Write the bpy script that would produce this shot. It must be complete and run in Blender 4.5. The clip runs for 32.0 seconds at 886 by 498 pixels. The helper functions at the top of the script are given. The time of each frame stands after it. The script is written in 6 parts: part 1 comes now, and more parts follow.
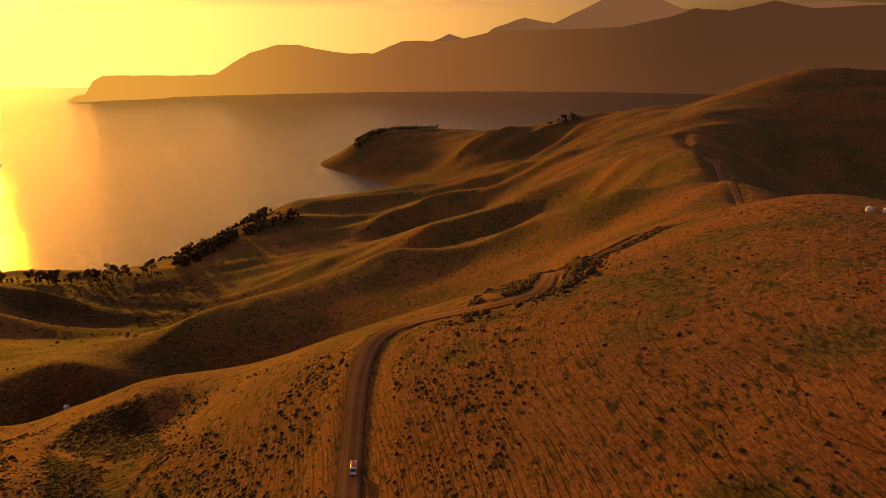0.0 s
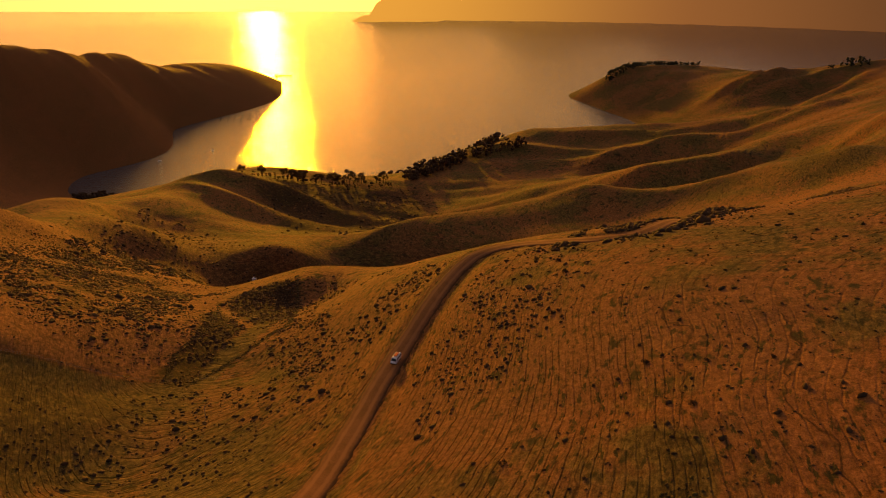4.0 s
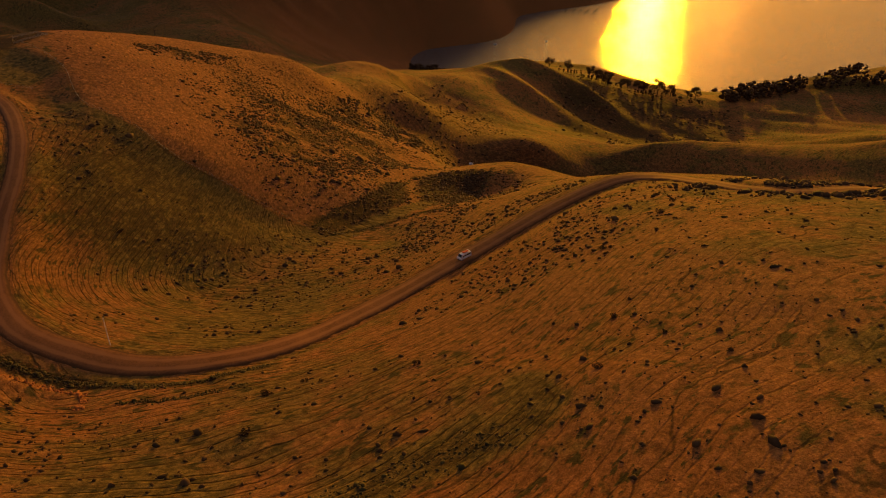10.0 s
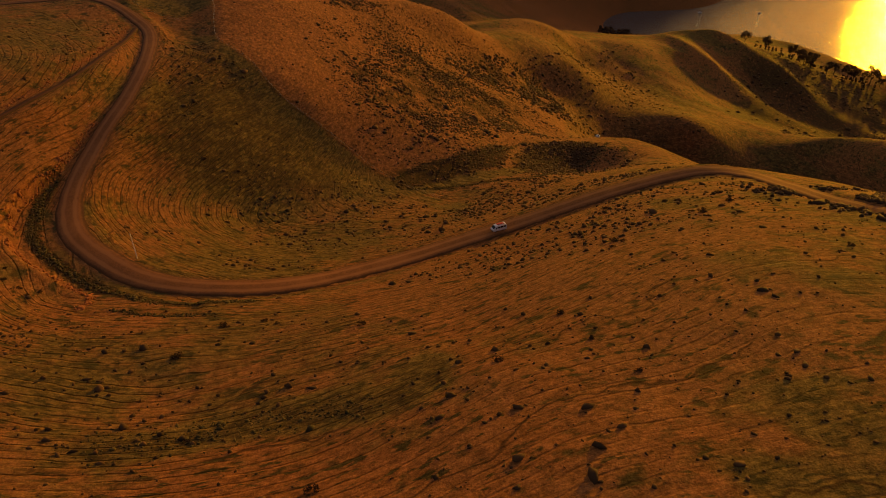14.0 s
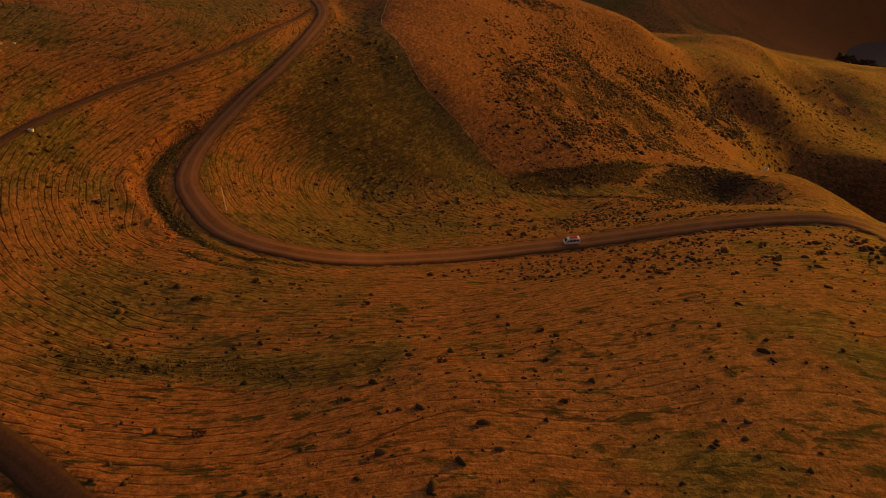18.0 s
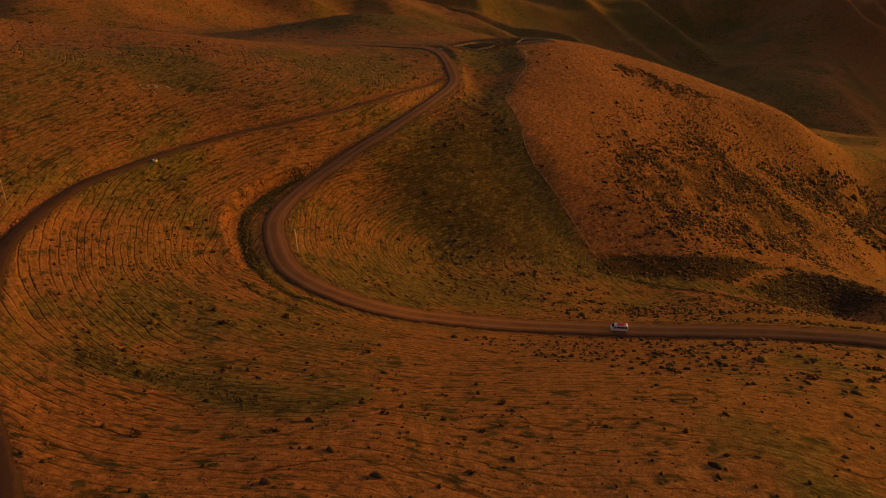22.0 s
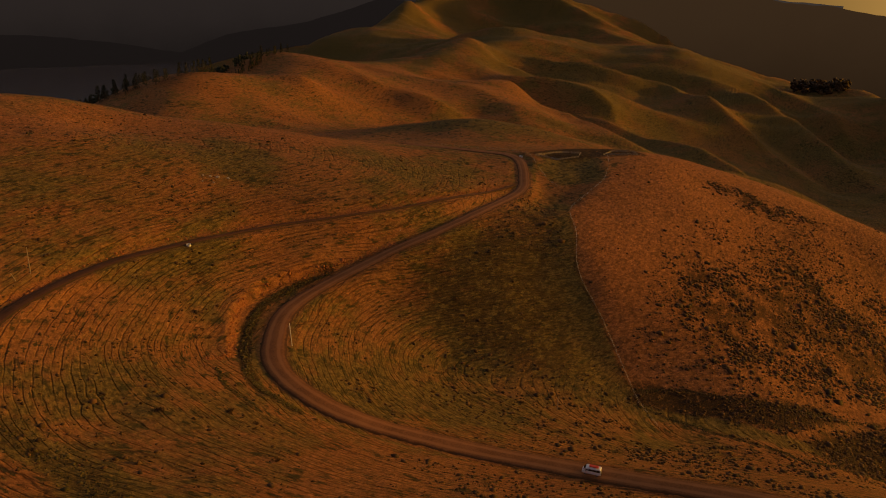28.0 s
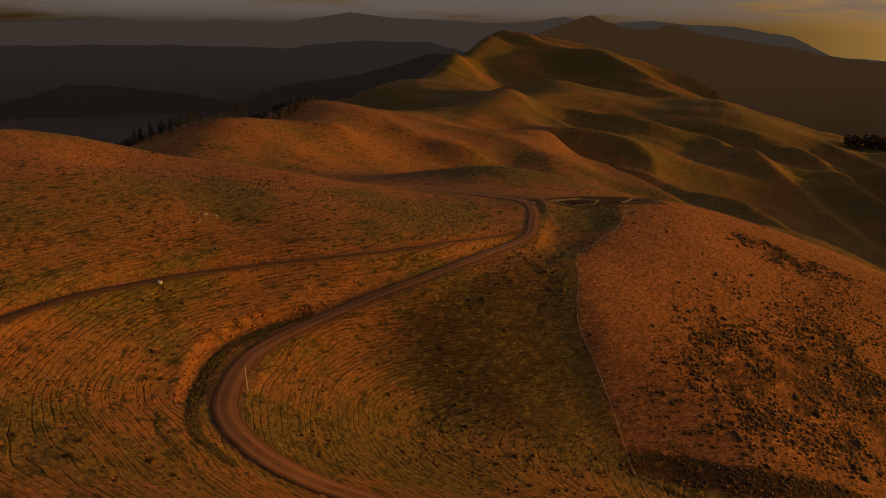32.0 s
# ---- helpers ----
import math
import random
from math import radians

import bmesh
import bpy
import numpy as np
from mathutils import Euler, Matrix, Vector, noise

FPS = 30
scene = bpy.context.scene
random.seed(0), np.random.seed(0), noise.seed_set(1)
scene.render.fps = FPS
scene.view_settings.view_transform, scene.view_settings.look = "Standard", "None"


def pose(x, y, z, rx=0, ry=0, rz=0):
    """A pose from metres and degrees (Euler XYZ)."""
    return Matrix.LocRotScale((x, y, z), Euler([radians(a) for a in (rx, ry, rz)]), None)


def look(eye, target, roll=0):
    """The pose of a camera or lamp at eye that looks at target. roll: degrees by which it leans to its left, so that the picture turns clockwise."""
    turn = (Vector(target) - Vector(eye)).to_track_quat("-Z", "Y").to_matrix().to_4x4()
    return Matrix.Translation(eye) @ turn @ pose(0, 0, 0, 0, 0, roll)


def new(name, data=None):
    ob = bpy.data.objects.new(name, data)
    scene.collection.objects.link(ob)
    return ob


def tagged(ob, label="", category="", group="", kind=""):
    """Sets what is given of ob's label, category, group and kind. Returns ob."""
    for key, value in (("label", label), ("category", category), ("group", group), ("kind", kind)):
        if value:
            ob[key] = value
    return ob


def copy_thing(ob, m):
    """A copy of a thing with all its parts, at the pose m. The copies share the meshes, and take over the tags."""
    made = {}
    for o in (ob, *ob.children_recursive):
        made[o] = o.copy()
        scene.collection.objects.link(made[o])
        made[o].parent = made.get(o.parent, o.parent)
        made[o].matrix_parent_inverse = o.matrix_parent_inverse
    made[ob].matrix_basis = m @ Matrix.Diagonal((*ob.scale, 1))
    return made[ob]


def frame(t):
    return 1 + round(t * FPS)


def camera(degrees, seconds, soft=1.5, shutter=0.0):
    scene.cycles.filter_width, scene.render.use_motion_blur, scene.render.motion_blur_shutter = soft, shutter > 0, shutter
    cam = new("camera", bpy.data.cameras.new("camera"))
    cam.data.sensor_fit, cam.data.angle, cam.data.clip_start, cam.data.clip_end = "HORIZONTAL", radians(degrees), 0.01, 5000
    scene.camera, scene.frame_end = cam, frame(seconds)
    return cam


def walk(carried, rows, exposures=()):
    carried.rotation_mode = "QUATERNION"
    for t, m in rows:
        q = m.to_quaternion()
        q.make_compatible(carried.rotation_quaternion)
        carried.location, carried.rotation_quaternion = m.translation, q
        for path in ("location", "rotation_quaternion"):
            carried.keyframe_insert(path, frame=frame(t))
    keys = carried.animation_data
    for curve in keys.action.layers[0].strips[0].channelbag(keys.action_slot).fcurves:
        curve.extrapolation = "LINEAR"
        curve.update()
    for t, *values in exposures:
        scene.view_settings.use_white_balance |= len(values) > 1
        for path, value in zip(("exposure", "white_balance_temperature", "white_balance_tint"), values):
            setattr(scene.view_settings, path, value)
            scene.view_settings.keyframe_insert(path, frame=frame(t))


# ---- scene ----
# Camera: a drone that circles a gravel-road bend high on a grassy ridge
cam = camera(64.1, 32.0, soft=1.0)
PATH = [
    (0, -0.66, 3.72, 389.93, 72.441, 0.294, -0.915),
    (0.5, 6.20, 2.52, 389.85, 71.826, 0.295, 1.325),
    (1, 12.83, 1.39, 389.89, 71.165, 0.222, 3.673),
    (1.5, 19.68, 0.72, 389.80, 70.500, 0.192, 6.111),
    (2, 26.55, 0.11, 389.74, 69.843, 0.137, 8.778),
    (2.5, 33.34, 0.14, 389.50, 69.170, 0.096, 11.608),
    (3, 40.37, 0.19, 389.25, 68.529, -0.009, 14.535),
    (3.5, 47.13, 0.42, 389.29, 67.849, 0.027, 17.445),
    (4, 53.71, 1.25, 389.17, 67.151, 0.032, 20.424),
    (4.5, 60.26, 2.51, 389.05, 66.461, -0.002, 23.195),
    (6.5, 84.17, 10.71, 389.25, 63.882, -0.058, 33.864),
    (7, 89.08, 14.49, 388.95, 63.195, -0.053, 36.767),
    (7.5, 93.46, 18.72, 388.71, 62.494, -0.152, 39.323),
    (8, 97.63, 23.07, 388.68, 61.817, -0.236, 41.395),
    (8.5, 101.26, 27.67, 388.49, 61.170, -0.433, 43.344),
    (9, 104.95, 32.41, 388.39, 60.550, -0.513, 45.453),
    (9.5, 108.66, 37.18, 388.32, 59.952, -0.437, 47.573),
    (10, 112.04, 41.97, 388.26, 59.347, -0.332, 49.626),
    (10.5, 115.28, 46.82, 388.23, 58.793, -0.290, 51.711),
    (11, 118.22, 51.91, 388.26, 58.191, -0.232, 53.811),
    (11.5, 121.03, 56.90, 388.24, 57.625, -0.217, 55.906),
    (12, 123.58, 61.69, 388.26, 57.040, -0.182, 58.103),
    (12.5, 126.05, 66.46, 388.33, 56.490, -0.174, 60.220),
    (13, 128.38, 71.28, 388.27, 56.132, -0.083, 62.102),
    (13.5, 130.27, 75.94, 388.31, 56.079, -0.046, 64.191),
    (14, 132.21, 80.55, 388.32, 56.103, 0.053, 66.490),
    (14.5, 133.94, 85.17, 388.30, 56.111, 0.045, 69.276),
    (16.5, 139.13, 102.65, 388.07, 56.112, 0.220, 78.530),
    (17, 140.21, 106.97, 387.88, 56.109, 0.279, 80.797),
    (17.5, 141.02, 111.15, 387.36, 56.142, 0.275, 83.213),
    (18, 141.71, 115.39, 387.37, 56.270, 0.273, 85.091),
    (18.5, 142.42, 119.40, 387.21, 56.733, 0.286, 86.650),
    (19, 143.17, 123.37, 387.10, 57.555, 0.249, 88.592),
    (19.5, 143.84, 127.40, 386.94, 58.402, 0.252, 90.547),
    (20, 144.16, 131.42, 386.96, 59.153, 0.197, 92.312),
    (20.5, 144.36, 135.46, 386.99, 59.895, 0.165, 94.232),
    (21, 144.49, 139.37, 387.20, 60.609, 0.148, 96.202),
    (21.5, 144.42, 143.40, 387.49, 61.284, 0.063, 98.322),
    (22, 143.96, 147.27, 387.69, 61.951, 0.069, 100.406),
    (22.5, 143.31, 151.05, 388.02, 62.622, -0.006, 102.504),
    (23, 142.46, 154.84, 388.20, 63.341, -0.031, 104.370),
    (23.5, 141.51, 158.80, 388.49, 64.039, -0.026, 105.957),
    (24, 140.37, 162.63, 388.76, 64.753, -0.013, 107.499),
    (24.5, 138.84, 166.39, 389.02, 65.447, 0.006, 108.949),
    (25, 137.25, 169.96, 389.22, 66.110, 0.000, 110.130),
    (25.5, 135.48, 173.59, 389.57, 66.739, -0.052, 111.198),
    (27.5, 126.64, 185.39, 389.06, 69.180, -0.154, 112.856),
    (28, 124.46, 188.26, 388.49, 69.813, -0.185, 113.161),
    (28.5, 122.31, 190.98, 387.72, 70.403, -0.286, 113.546),
    (29, 120.10, 193.80, 386.89, 70.982, -0.333, 114.031),
    (29.5, 117.75, 196.44, 386.05, 71.508, -0.369, 114.658),
    (30, 115.15, 198.80, 385.24, 71.987, -0.395, 115.450),
    (30.5, 112.24, 200.87, 384.42, 72.508, -0.463, 116.292),
    (31, 109.06, 202.31, 383.53, 73.022, -0.543, 116.625),
    (31.5, 105.76, 203.41, 382.54, 73.487, -0.497, 116.957),
    (32, 102.35, 203.91, 381.59, 73.897, -0.416, 117.352),
]
EXPOSURES = [(0.0, 0.05, 6800, 23), (4.0, 0.03, 6800, 22), (9.0, 0.0, 6700, 17), (14.0, -0.02, 6600, 13), (18.0, -0.05, 6500, 11), (24.0, -0.05, 6250, 7), (29.0, -0.1, 6150, 6), (32.0, -0.05, 6150, 6)]
walk(cam, [(t, pose(x, y, z, rx, ry, rz)) for t, x, y, z, rx, ry, rz in PATH], EXPOSURES)

# Evening light: a low sun over the sea, and the sky round it
SUN_AZIMUTH, SUN_HEIGHT = -34.0, 4.8
SEA = -30.0
sun_way = Vector((math.sin(radians(SUN_AZIMUTH)) * math.cos(radians(SUN_HEIGHT)),
                  math.cos(radians(SUN_AZIMUTH)) * math.cos(radians(SUN_HEIGHT)), math.sin(radians(SUN_HEIGHT))))
sun_lamp = new("sun", bpy.data.lights.new("sun", "SUN"))
sun_lamp.data.energy, sun_lamp.data.angle, sun_lamp.data.color = 4.3, radians(2.0), (1.0, 0.455, 0.008)
sun_lamp.matrix_world = look((0, 0, 900), Vector((0, 0, 900)) - sun_way)


class Nodes:
    """A small hand for node trees: n("Type", input=value or socket, ...) makes a node and gives its first output."""

    def __init__(self, tree):
        self.tree = tree

    def __call__(self, kind, *values, out=0, **settings):
        node = self.tree.nodes.new("ShaderNode" + kind)
        for key in ("operation", "data_type", "blend_type", "noise_dimensions", "noise_type", "feature", "distance", "attribute_name", "sky_type", "wave_type", "interpolation_type"):
            if key in settings:
                if key == "operation":
                    node.operation = settings[key]
                elif key == "data_type":
                    node.data_type = settings[key]
                elif key == "blend_type":
                    node.blend_type = settings[key]
                elif key == "noise_dimensions":
                    node.noise_dimensions = settings[key]
                elif key == "noise_type":
                    node.noise_type = settings[key]
                elif key == "feature":
                    node.feature = settings[key]
                elif key == "attribute_name":
                    node.attribute_name = settings[key]
                elif key == "sky_type":
                    node.sky_type = settings[key]
                elif key == "interpolation_type":
                    node.interpolation_type = settings[key]
        for n, value in enumerate(values):
            self.put(node.inputs[n], value)
        for key, value in settings.get("at", {}).items():
            self.put(node.inputs[key], value)
        return node.outputs[out]

    def put(self, socket, value):
        if value is None:
            return
        if isinstance(value, bpy.types.NodeSocket):
            self.tree.links.new(value, socket)
        elif isinstance(value, (tuple, list)) and len(value) == 3 and socket.type == "RGBA":
            socket.default_value = (*value, 1)
        else:
            socket.default_value = value

    def math(self, operation, a, b=None, c=None):
        return self("Math", a, b, c, operation=operation)

    def noise(self, vector, scale, detail=3.0, rough=0.55, out=0):
        return self("TexNoise", at={"Vector": vector, "Scale": scale, "Detail": detail, "Roughness": rough}, out=out)

    def ramp(self, value, low, high, a=0.0, b=1.0):
        return self("MapRange", value, low, high, a, b, interpolation_type="SMOOTHSTEP")

    def mix(self, factor, a, b, blend="MIX"):
        node = self.tree.nodes.new("ShaderNodeMix")
        node.data_type, node.blend_type = "RGBA", blend
        self.put(node.inputs[0], factor), self.put(node.inputs[6], a), self.put(node.inputs[7], b)
        return node.outputs[2]

    def stretch(self, vector, x, y, z):
        return self("VectorMath", vector, (x, y, z), operation="MULTIPLY")


world = bpy.data.worlds.new("evening_sky")
scene.world = world
world.use_nodes = True
w = Nodes(world.node_tree)
sky = world.node_tree.nodes.new("ShaderNodeTexSky")
sky.sky_type, sky.sun_disc = "NISHITA", False
sky.sun_elevation, sky.sun_rotation = radians(SUN_HEIGHT), radians(SUN_AZIMUTH)
sky.air_density, sky.dust_density, sky.ozone_density = 1.3, 5.0, 1.0
way = w("TexCoord")
flat = w("SeparateXYZ", way)
raised = w("CombineXYZ", flat, flat.node.outputs[1], w.math("MAXIMUM", flat.node.outputs[2], 0.015))
w.put(sky.inputs[0], raised)
near_sun = w("VectorMath", way, tuple(sun_way), operation="DOT_PRODUCT", out=1)
near_sun = w.math("MAXIMUM", near_sun, 0.0)
# bright air round the sun, a broad warm veil and a tight core
veil = w.math("MULTIPLY", w.math("POWER", near_sun, 4.0), 6.8)
core = w.math("MULTIPLY", w.math("POWER", near_sun, 300.0), 6.0)
glow = w.mix(1.0, w("VectorMath", (1.0, 0.55, 0.14), None, operation="SCALE", at={"Scale": veil}),
             w("VectorMath", (1.0, 0.64, 0.07), None, operation="SCALE", at={"Scale": core}), "ADD")
disc = w.math("MULTIPLY", w.math("POWER", near_sun, 1500.0), 7.0)
glow = w.mix(1.0, glow, w("VectorMath", (1.0, 0.85, 0.40), None, operation="SCALE", at={"Scale": disc}), "ADD")
tint = w.mix(w.ramp(near_sun, 0.68, 1.0), (0.97, 0.86, 1.2), (1.0, 0.70, 0.22))
lit = w.mix(1.0, w.mix(1.0, sky.outputs[0], tint, "MULTIPLY"), glow, "ADD")
height = w("SeparateXYZ", way, out=2)
banks = w.noise(w.stretch(way, 3.0, 3.0, 26.0), 1.6, 5.0, 0.6)
banks = w.math("MULTIPLY", w.ramp(banks, 0.32, 0.56), w.ramp(height, 0.012, 0.05))
lit = w.mix(w.math("MULTIPLY", banks, 0.75), lit, (0.56, 0.45, 0.40))
w.put(world.node_tree.nodes["Background"].inputs[0], lit)
world.node_tree.nodes["Background"].inputs[1].default_value = 0.25

def material(name, rough=0.9, spec=0.2):
    """A node material: its nodes, its main shader and the place of a point in the world."""
    mat = bpy.data.materials.new(name)
    mat.use_nodes = True
    n = Nodes(mat.node_tree)
    shader = mat.node_tree.nodes["Principled BSDF"]
    shader.inputs["Roughness"].default_value = rough
    shader.inputs["Specular IOR Level"].default_value = spec
    return mat, n, shader.inputs, n("NewGeometry")


def plain(name, colour, rough=0.7, spec=0.3, metal=0.0, vary=0.25, scale=3.0):
    mat, n, s, place = material(name, rough, spec)
    cloud = n.noise(place, scale, 4.0)
    dark = tuple(c * (1 - vary) for c in colour)
    light = tuple(min(1, c * (1 + vary)) for c in colour)
    n.put(s["Base Color"], n.mix(cloud, dark, light))
    s["Metallic"].default_value = metal
    return mat


# pasture: dry tufts drawn out along the slope, sheep tracks, green flushes, and zones kept in the mesh
grass, n, s, place = material("pasture_grass", 0.95, 0.08)
zones = n("Attribute", attribute_name="zones")
zone = n("SeparateColor", zones)
tan, green, scrub = (zone.node.outputs[k] for k in range(3))
soil = n("Attribute", attribute_name="zones", out=3)
rise = n("Attribute", attribute_name="contour", out=2)
terraced = n("Attribute", attribute_name="terraces", out=2)
flat = n("SeparateXYZ", place)
smooth_place = n("CombineXYZ", flat, flat.node.outputs[1], rise)
along = n.stretch(smooth_place, 0.26, 0.26, 1.5)
warp = n.noise(place, 0.045, 3.0)
tuft = n.noise(along, 1.6, 5.0, 0.68)
clump = n.noise(n.stretch(place, 0.11, 0.11, 0.55), 1.0, 4.0, 0.6)
broad = n.noise(place, 0.016, 4.0, 0.6)
fine = n.noise(place, 1.9, 4.0, 0.7)
dry = n.mix(n.ramp(tuft, 0.3, 0.7), (0.142, 0.056, 0.015), (0.262, 0.111, 0.032))
dry = n.mix(n.ramp(fine, 0.35, 0.75, 0.0, 0.55), dry, (0.30, 0.14, 0.042))
wet = n.mix(n.ramp(tuft, 0.3, 0.7), (0.056, 0.039, 0.010), (0.180, 0.117, 0.027))
straw = n.mix(n.ramp(tuft, 0.3, 0.75), (0.150, 0.056, 0.017), (0.380, 0.150, 0.044))
dry = n.mix(n.ramp(n.noise(place, 0.021, 3.0), 0.44, 0.64, 0.0, 0.6), dry, n.mix(n.ramp(tuft, 0.3, 0.7), (0.135, 0.048, 0.012), (0.290, 0.112, 0.030)))
flush = n.math("ADD", n.math("MULTIPLY", green, 0.95), n.ramp(n.math("ADD", broad, n.math("MULTIPLY", clump, 0.5)), 0.66, 0.95, -0.05, 0.75))
colour = n.mix(n.ramp(flush, 0.05, 0.95), dry, wet)
straw = n.mix(n.ramp(n.noise(n.stretch(place, 0.30, 0.45, 0.6), 1.0, 5.0, 0.72), 0.36, 0.54), n.mix(fine, (0.090, 0.036, 0.011), (0.200, 0.078, 0.022)), straw)
colour = n.mix(tan, colour, straw)
# dark drawn-out flushes of rushes
rush = n.ramp(n.noise(n.stretch(smooth_place, 0.16, 0.16, 0.75), 1.0, 3.0, 0.6), 0.55, 0.70)
colour = n.mix(n.math("MULTIPLY", rush, n.math("SUBTRACT", 0.9, n.math("MULTIPLY", tan, 0.75))), colour, (0.036, 0.033, 0.010))
smear = n.ramp(n.noise(n.stretch(smooth_place, 0.26, 0.26, 2.2), 1.0, 3.0, 0.55), 0.56, 0.65)
smear = n.math("MULTIPLY", smear, n.ramp(n.noise(place, 0.05, 2.0), 0.40, 0.58, 0.25, 0.95))
colour = n.mix(n.math("MULTIPLY", smear, n.math("SUBTRACT", 1.0, n.math("MULTIPLY", tan, 0.8))), colour, (0.040, 0.034, 0.010))
# sheep tracks along the contours
track = n.math("ADD", n.math("MULTIPLY", rise, 1.45), n.math("MULTIPLY", warp, 1.6))
track = n.math("ADD", track, n.math("MULTIPLY", n.noise(place, 0.16, 3.0), 0.42))
track = n.math("PINGPONG", track, 0.5)
lines = n.math("MULTIPLY", n.ramp(track, 0.02, 0.15, 1.0, 0.0), n.ramp(n.noise(n.stretch(smooth_place, 0.055, 0.055, 1.1), 1.0, 5.0, 0.65), 0.38, 0.60))
lines = n.math("MULTIPLY", lines, terraced)
lines = n.math("MULTIPLY", lines, n.math("SUBTRACT", 1.0, n.math("MULTIPLY", tan, 0.7)))
colour = n.mix(n.math("MULTIPLY", lines, 0.38), colour, (0.050, 0.022, 0.008))
# a few longer trails, one to several metres of height
trail = n.math("ADD", n.math("MULTIPLY", rise, 0.15), n.math("MULTIPLY", warp, 1.1))
trail = n.math("PINGPONG", n.math("ADD", trail, n.math("MULTIPLY", n.noise(place, 0.12, 2.0), 0.05)), 0.5)
trail = n.math("MULTIPLY", n.ramp(trail, 0.004, 0.02, 1.0, 0.0), n.ramp(n.noise(place, 0.02, 2.0), 0.42, 0.56))
trail = n.math("MULTIPLY", trail, n.math("SUBTRACT", 1.0, tan))
colour = n.mix(n.math("MULTIPLY", trail, 0.75), colour, (0.040, 0.018, 0.007))
heath = n.mix(n.ramp(fine, 0.35, 0.7), (0.014, 0.009, 0.004), (0.066, 0.031, 0.011))
colour = n.mix(n.math("MULTIPLY", scrub, n.ramp(n.math("ADD", n.noise(n.stretch(place, 0.22, 0.34, 0.5), 1.0, 5.0, 0.75), n.math("MULTIPLY", scrub, 0.2)), 0.50, 0.66)), colour, heath)
speck = n.noise(place, 3.2, 3.0, 0.8)
grain = n.math("MULTIPLY", n.ramp(n.math("ADD", n.math("MULTIPLY", speck, 0.6), n.math("MULTIPLY", n.noise(place, 1.0, 3.0, 0.6), 0.4)), 0.38, 0.62, 0.67, 1.28), n.ramp(n.noise(n.stretch(smooth_place, 0.5, 0.5, 5.0), 1.0, 4.0, 0.7), 0.36, 0.64, 0.84, 1.14))
colour = n.mix(1.0, colour, n("CombineColor", grain, grain, grain), "MULTIPLY")
earth = n.mix(n.ramp(fine, 0.3, 0.7), (0.10, 0.038, 0.014), (0.31, 0.115, 0.040))
colour = n.mix(soil, colour, earth)
n.put(s["Base Color"], colour)
relief = n.math("ADD", n.math("MULTIPLY", tuft, 0.42), n.math("MULTIPLY", fine, 0.30))
relief = n.math("SUBTRACT", relief, n.math("MULTIPLY", lines, 0.6))
n.put(s["Normal"], n("Bump", at={"Strength": 1.0, "Distance": 0.72, "Height": relief}))

# road surfaces: wheel lanes from the ribbon's own across-coordinate
def road_surface(name, dark, light, lane_tone, edge_tone):
    mat, n, s, place = material(name, 0.92, 0.12)
    across = n("SeparateXYZ", n("UVMap"))
    grit = n.noise(place, 2.4, 5.0, 0.7)
    patch = n.noise(n.stretch(place, 0.12, 0.12, 0.12), 1.0, 4.0, 0.6)
    colour = n.mix(n.ramp(n.math("ADD", n.math("MULTIPLY", grit, 0.6), n.math("MULTIPLY", patch, 0.4)), 0.36, 0.66), dark, light)
    lane = n.math("ABSOLUTE", n.math("SUBTRACT", n.math("ABSOLUTE", n.math("SUBTRACT", across, 0.5)), 0.2))
    colour = n.mix(n.math("MULTIPLY", n.ramp(n.math("ADD", lane, n.math("MULTIPLY", n.math("SUBTRACT", n.noise(place, 0.3, 3.0), 0.5), 0.12)), 0.03, 0.11, 1.0, 0.0), 0.7), colour, lane_tone)
    edge = n.ramp(n.math("ADD", n.math("ABSOLUTE", n.math("SUBTRACT", across, 0.5)), n.math("MULTIPLY", n.noise(place, 0.5, 4.0, 0.65), 0.16)), 0.43, 0.53)
    n.put(s["Base Color"], n.mix(n.math("MULTIPLY", edge, 0.85), colour, edge_tone))
    n.put(s["Normal"], n("Bump", at={"Strength": 0.6, "Distance": 0.08, "Height": grit}))
    return mat


gravel = road_surface("gravel", (0.145, 0.058, 0.019), (0.245, 0.102, 0.035), (0.310, 0.134, 0.047), (0.060, 0.028, 0.010))
# track is darker earth, its tone deepened for the shade of the cut
track_dirt = road_surface("track_dirt", (0.060, 0.026, 0.010), (0.125, 0.052, 0.020), (0.100, 0.042, 0.016), (0.050, 0.030, 0.009))

# sea: dark water, small wind ripples
water, n, s, place = material("sea_water", 0.24, 0.5)
n.put(s["Base Color"], n.mix(n.noise(place, 0.004, 3.0), (0.075, 0.066, 0.062), (0.105, 0.092, 0.086)))
turned = n("VectorRotate", at={"Vector": place, "Axis": (0, 0, 1), "Angle": radians(-34)})
swell = n.noise(n.stretch(turned, 0.05, 0.11, 1.0), 1.0, 4.0, 0.65)
chop = n.noise(n.stretch(turned, 0.2, 0.34, 1.0), 1.0, 2.0, 0.6)
s["Specular Tint"].default_value = (0.60, 0.54, 0.46, 1)
n.put(s["Normal"], n("Bump", at={"Strength": 1.0, "Distance": 0.8, "Height": n.math("ADD", swell, n.math("MULTIPLY", chop, 0.8))}))
n.put(s["Roughness"], n.ramp(n.noise(n.stretch(turned, 0.004, 0.012, 1.0), 1.0, 4.0), 0.3, 0.7, 0.08, 0.11))
s["IOR"].default_value = 1.33

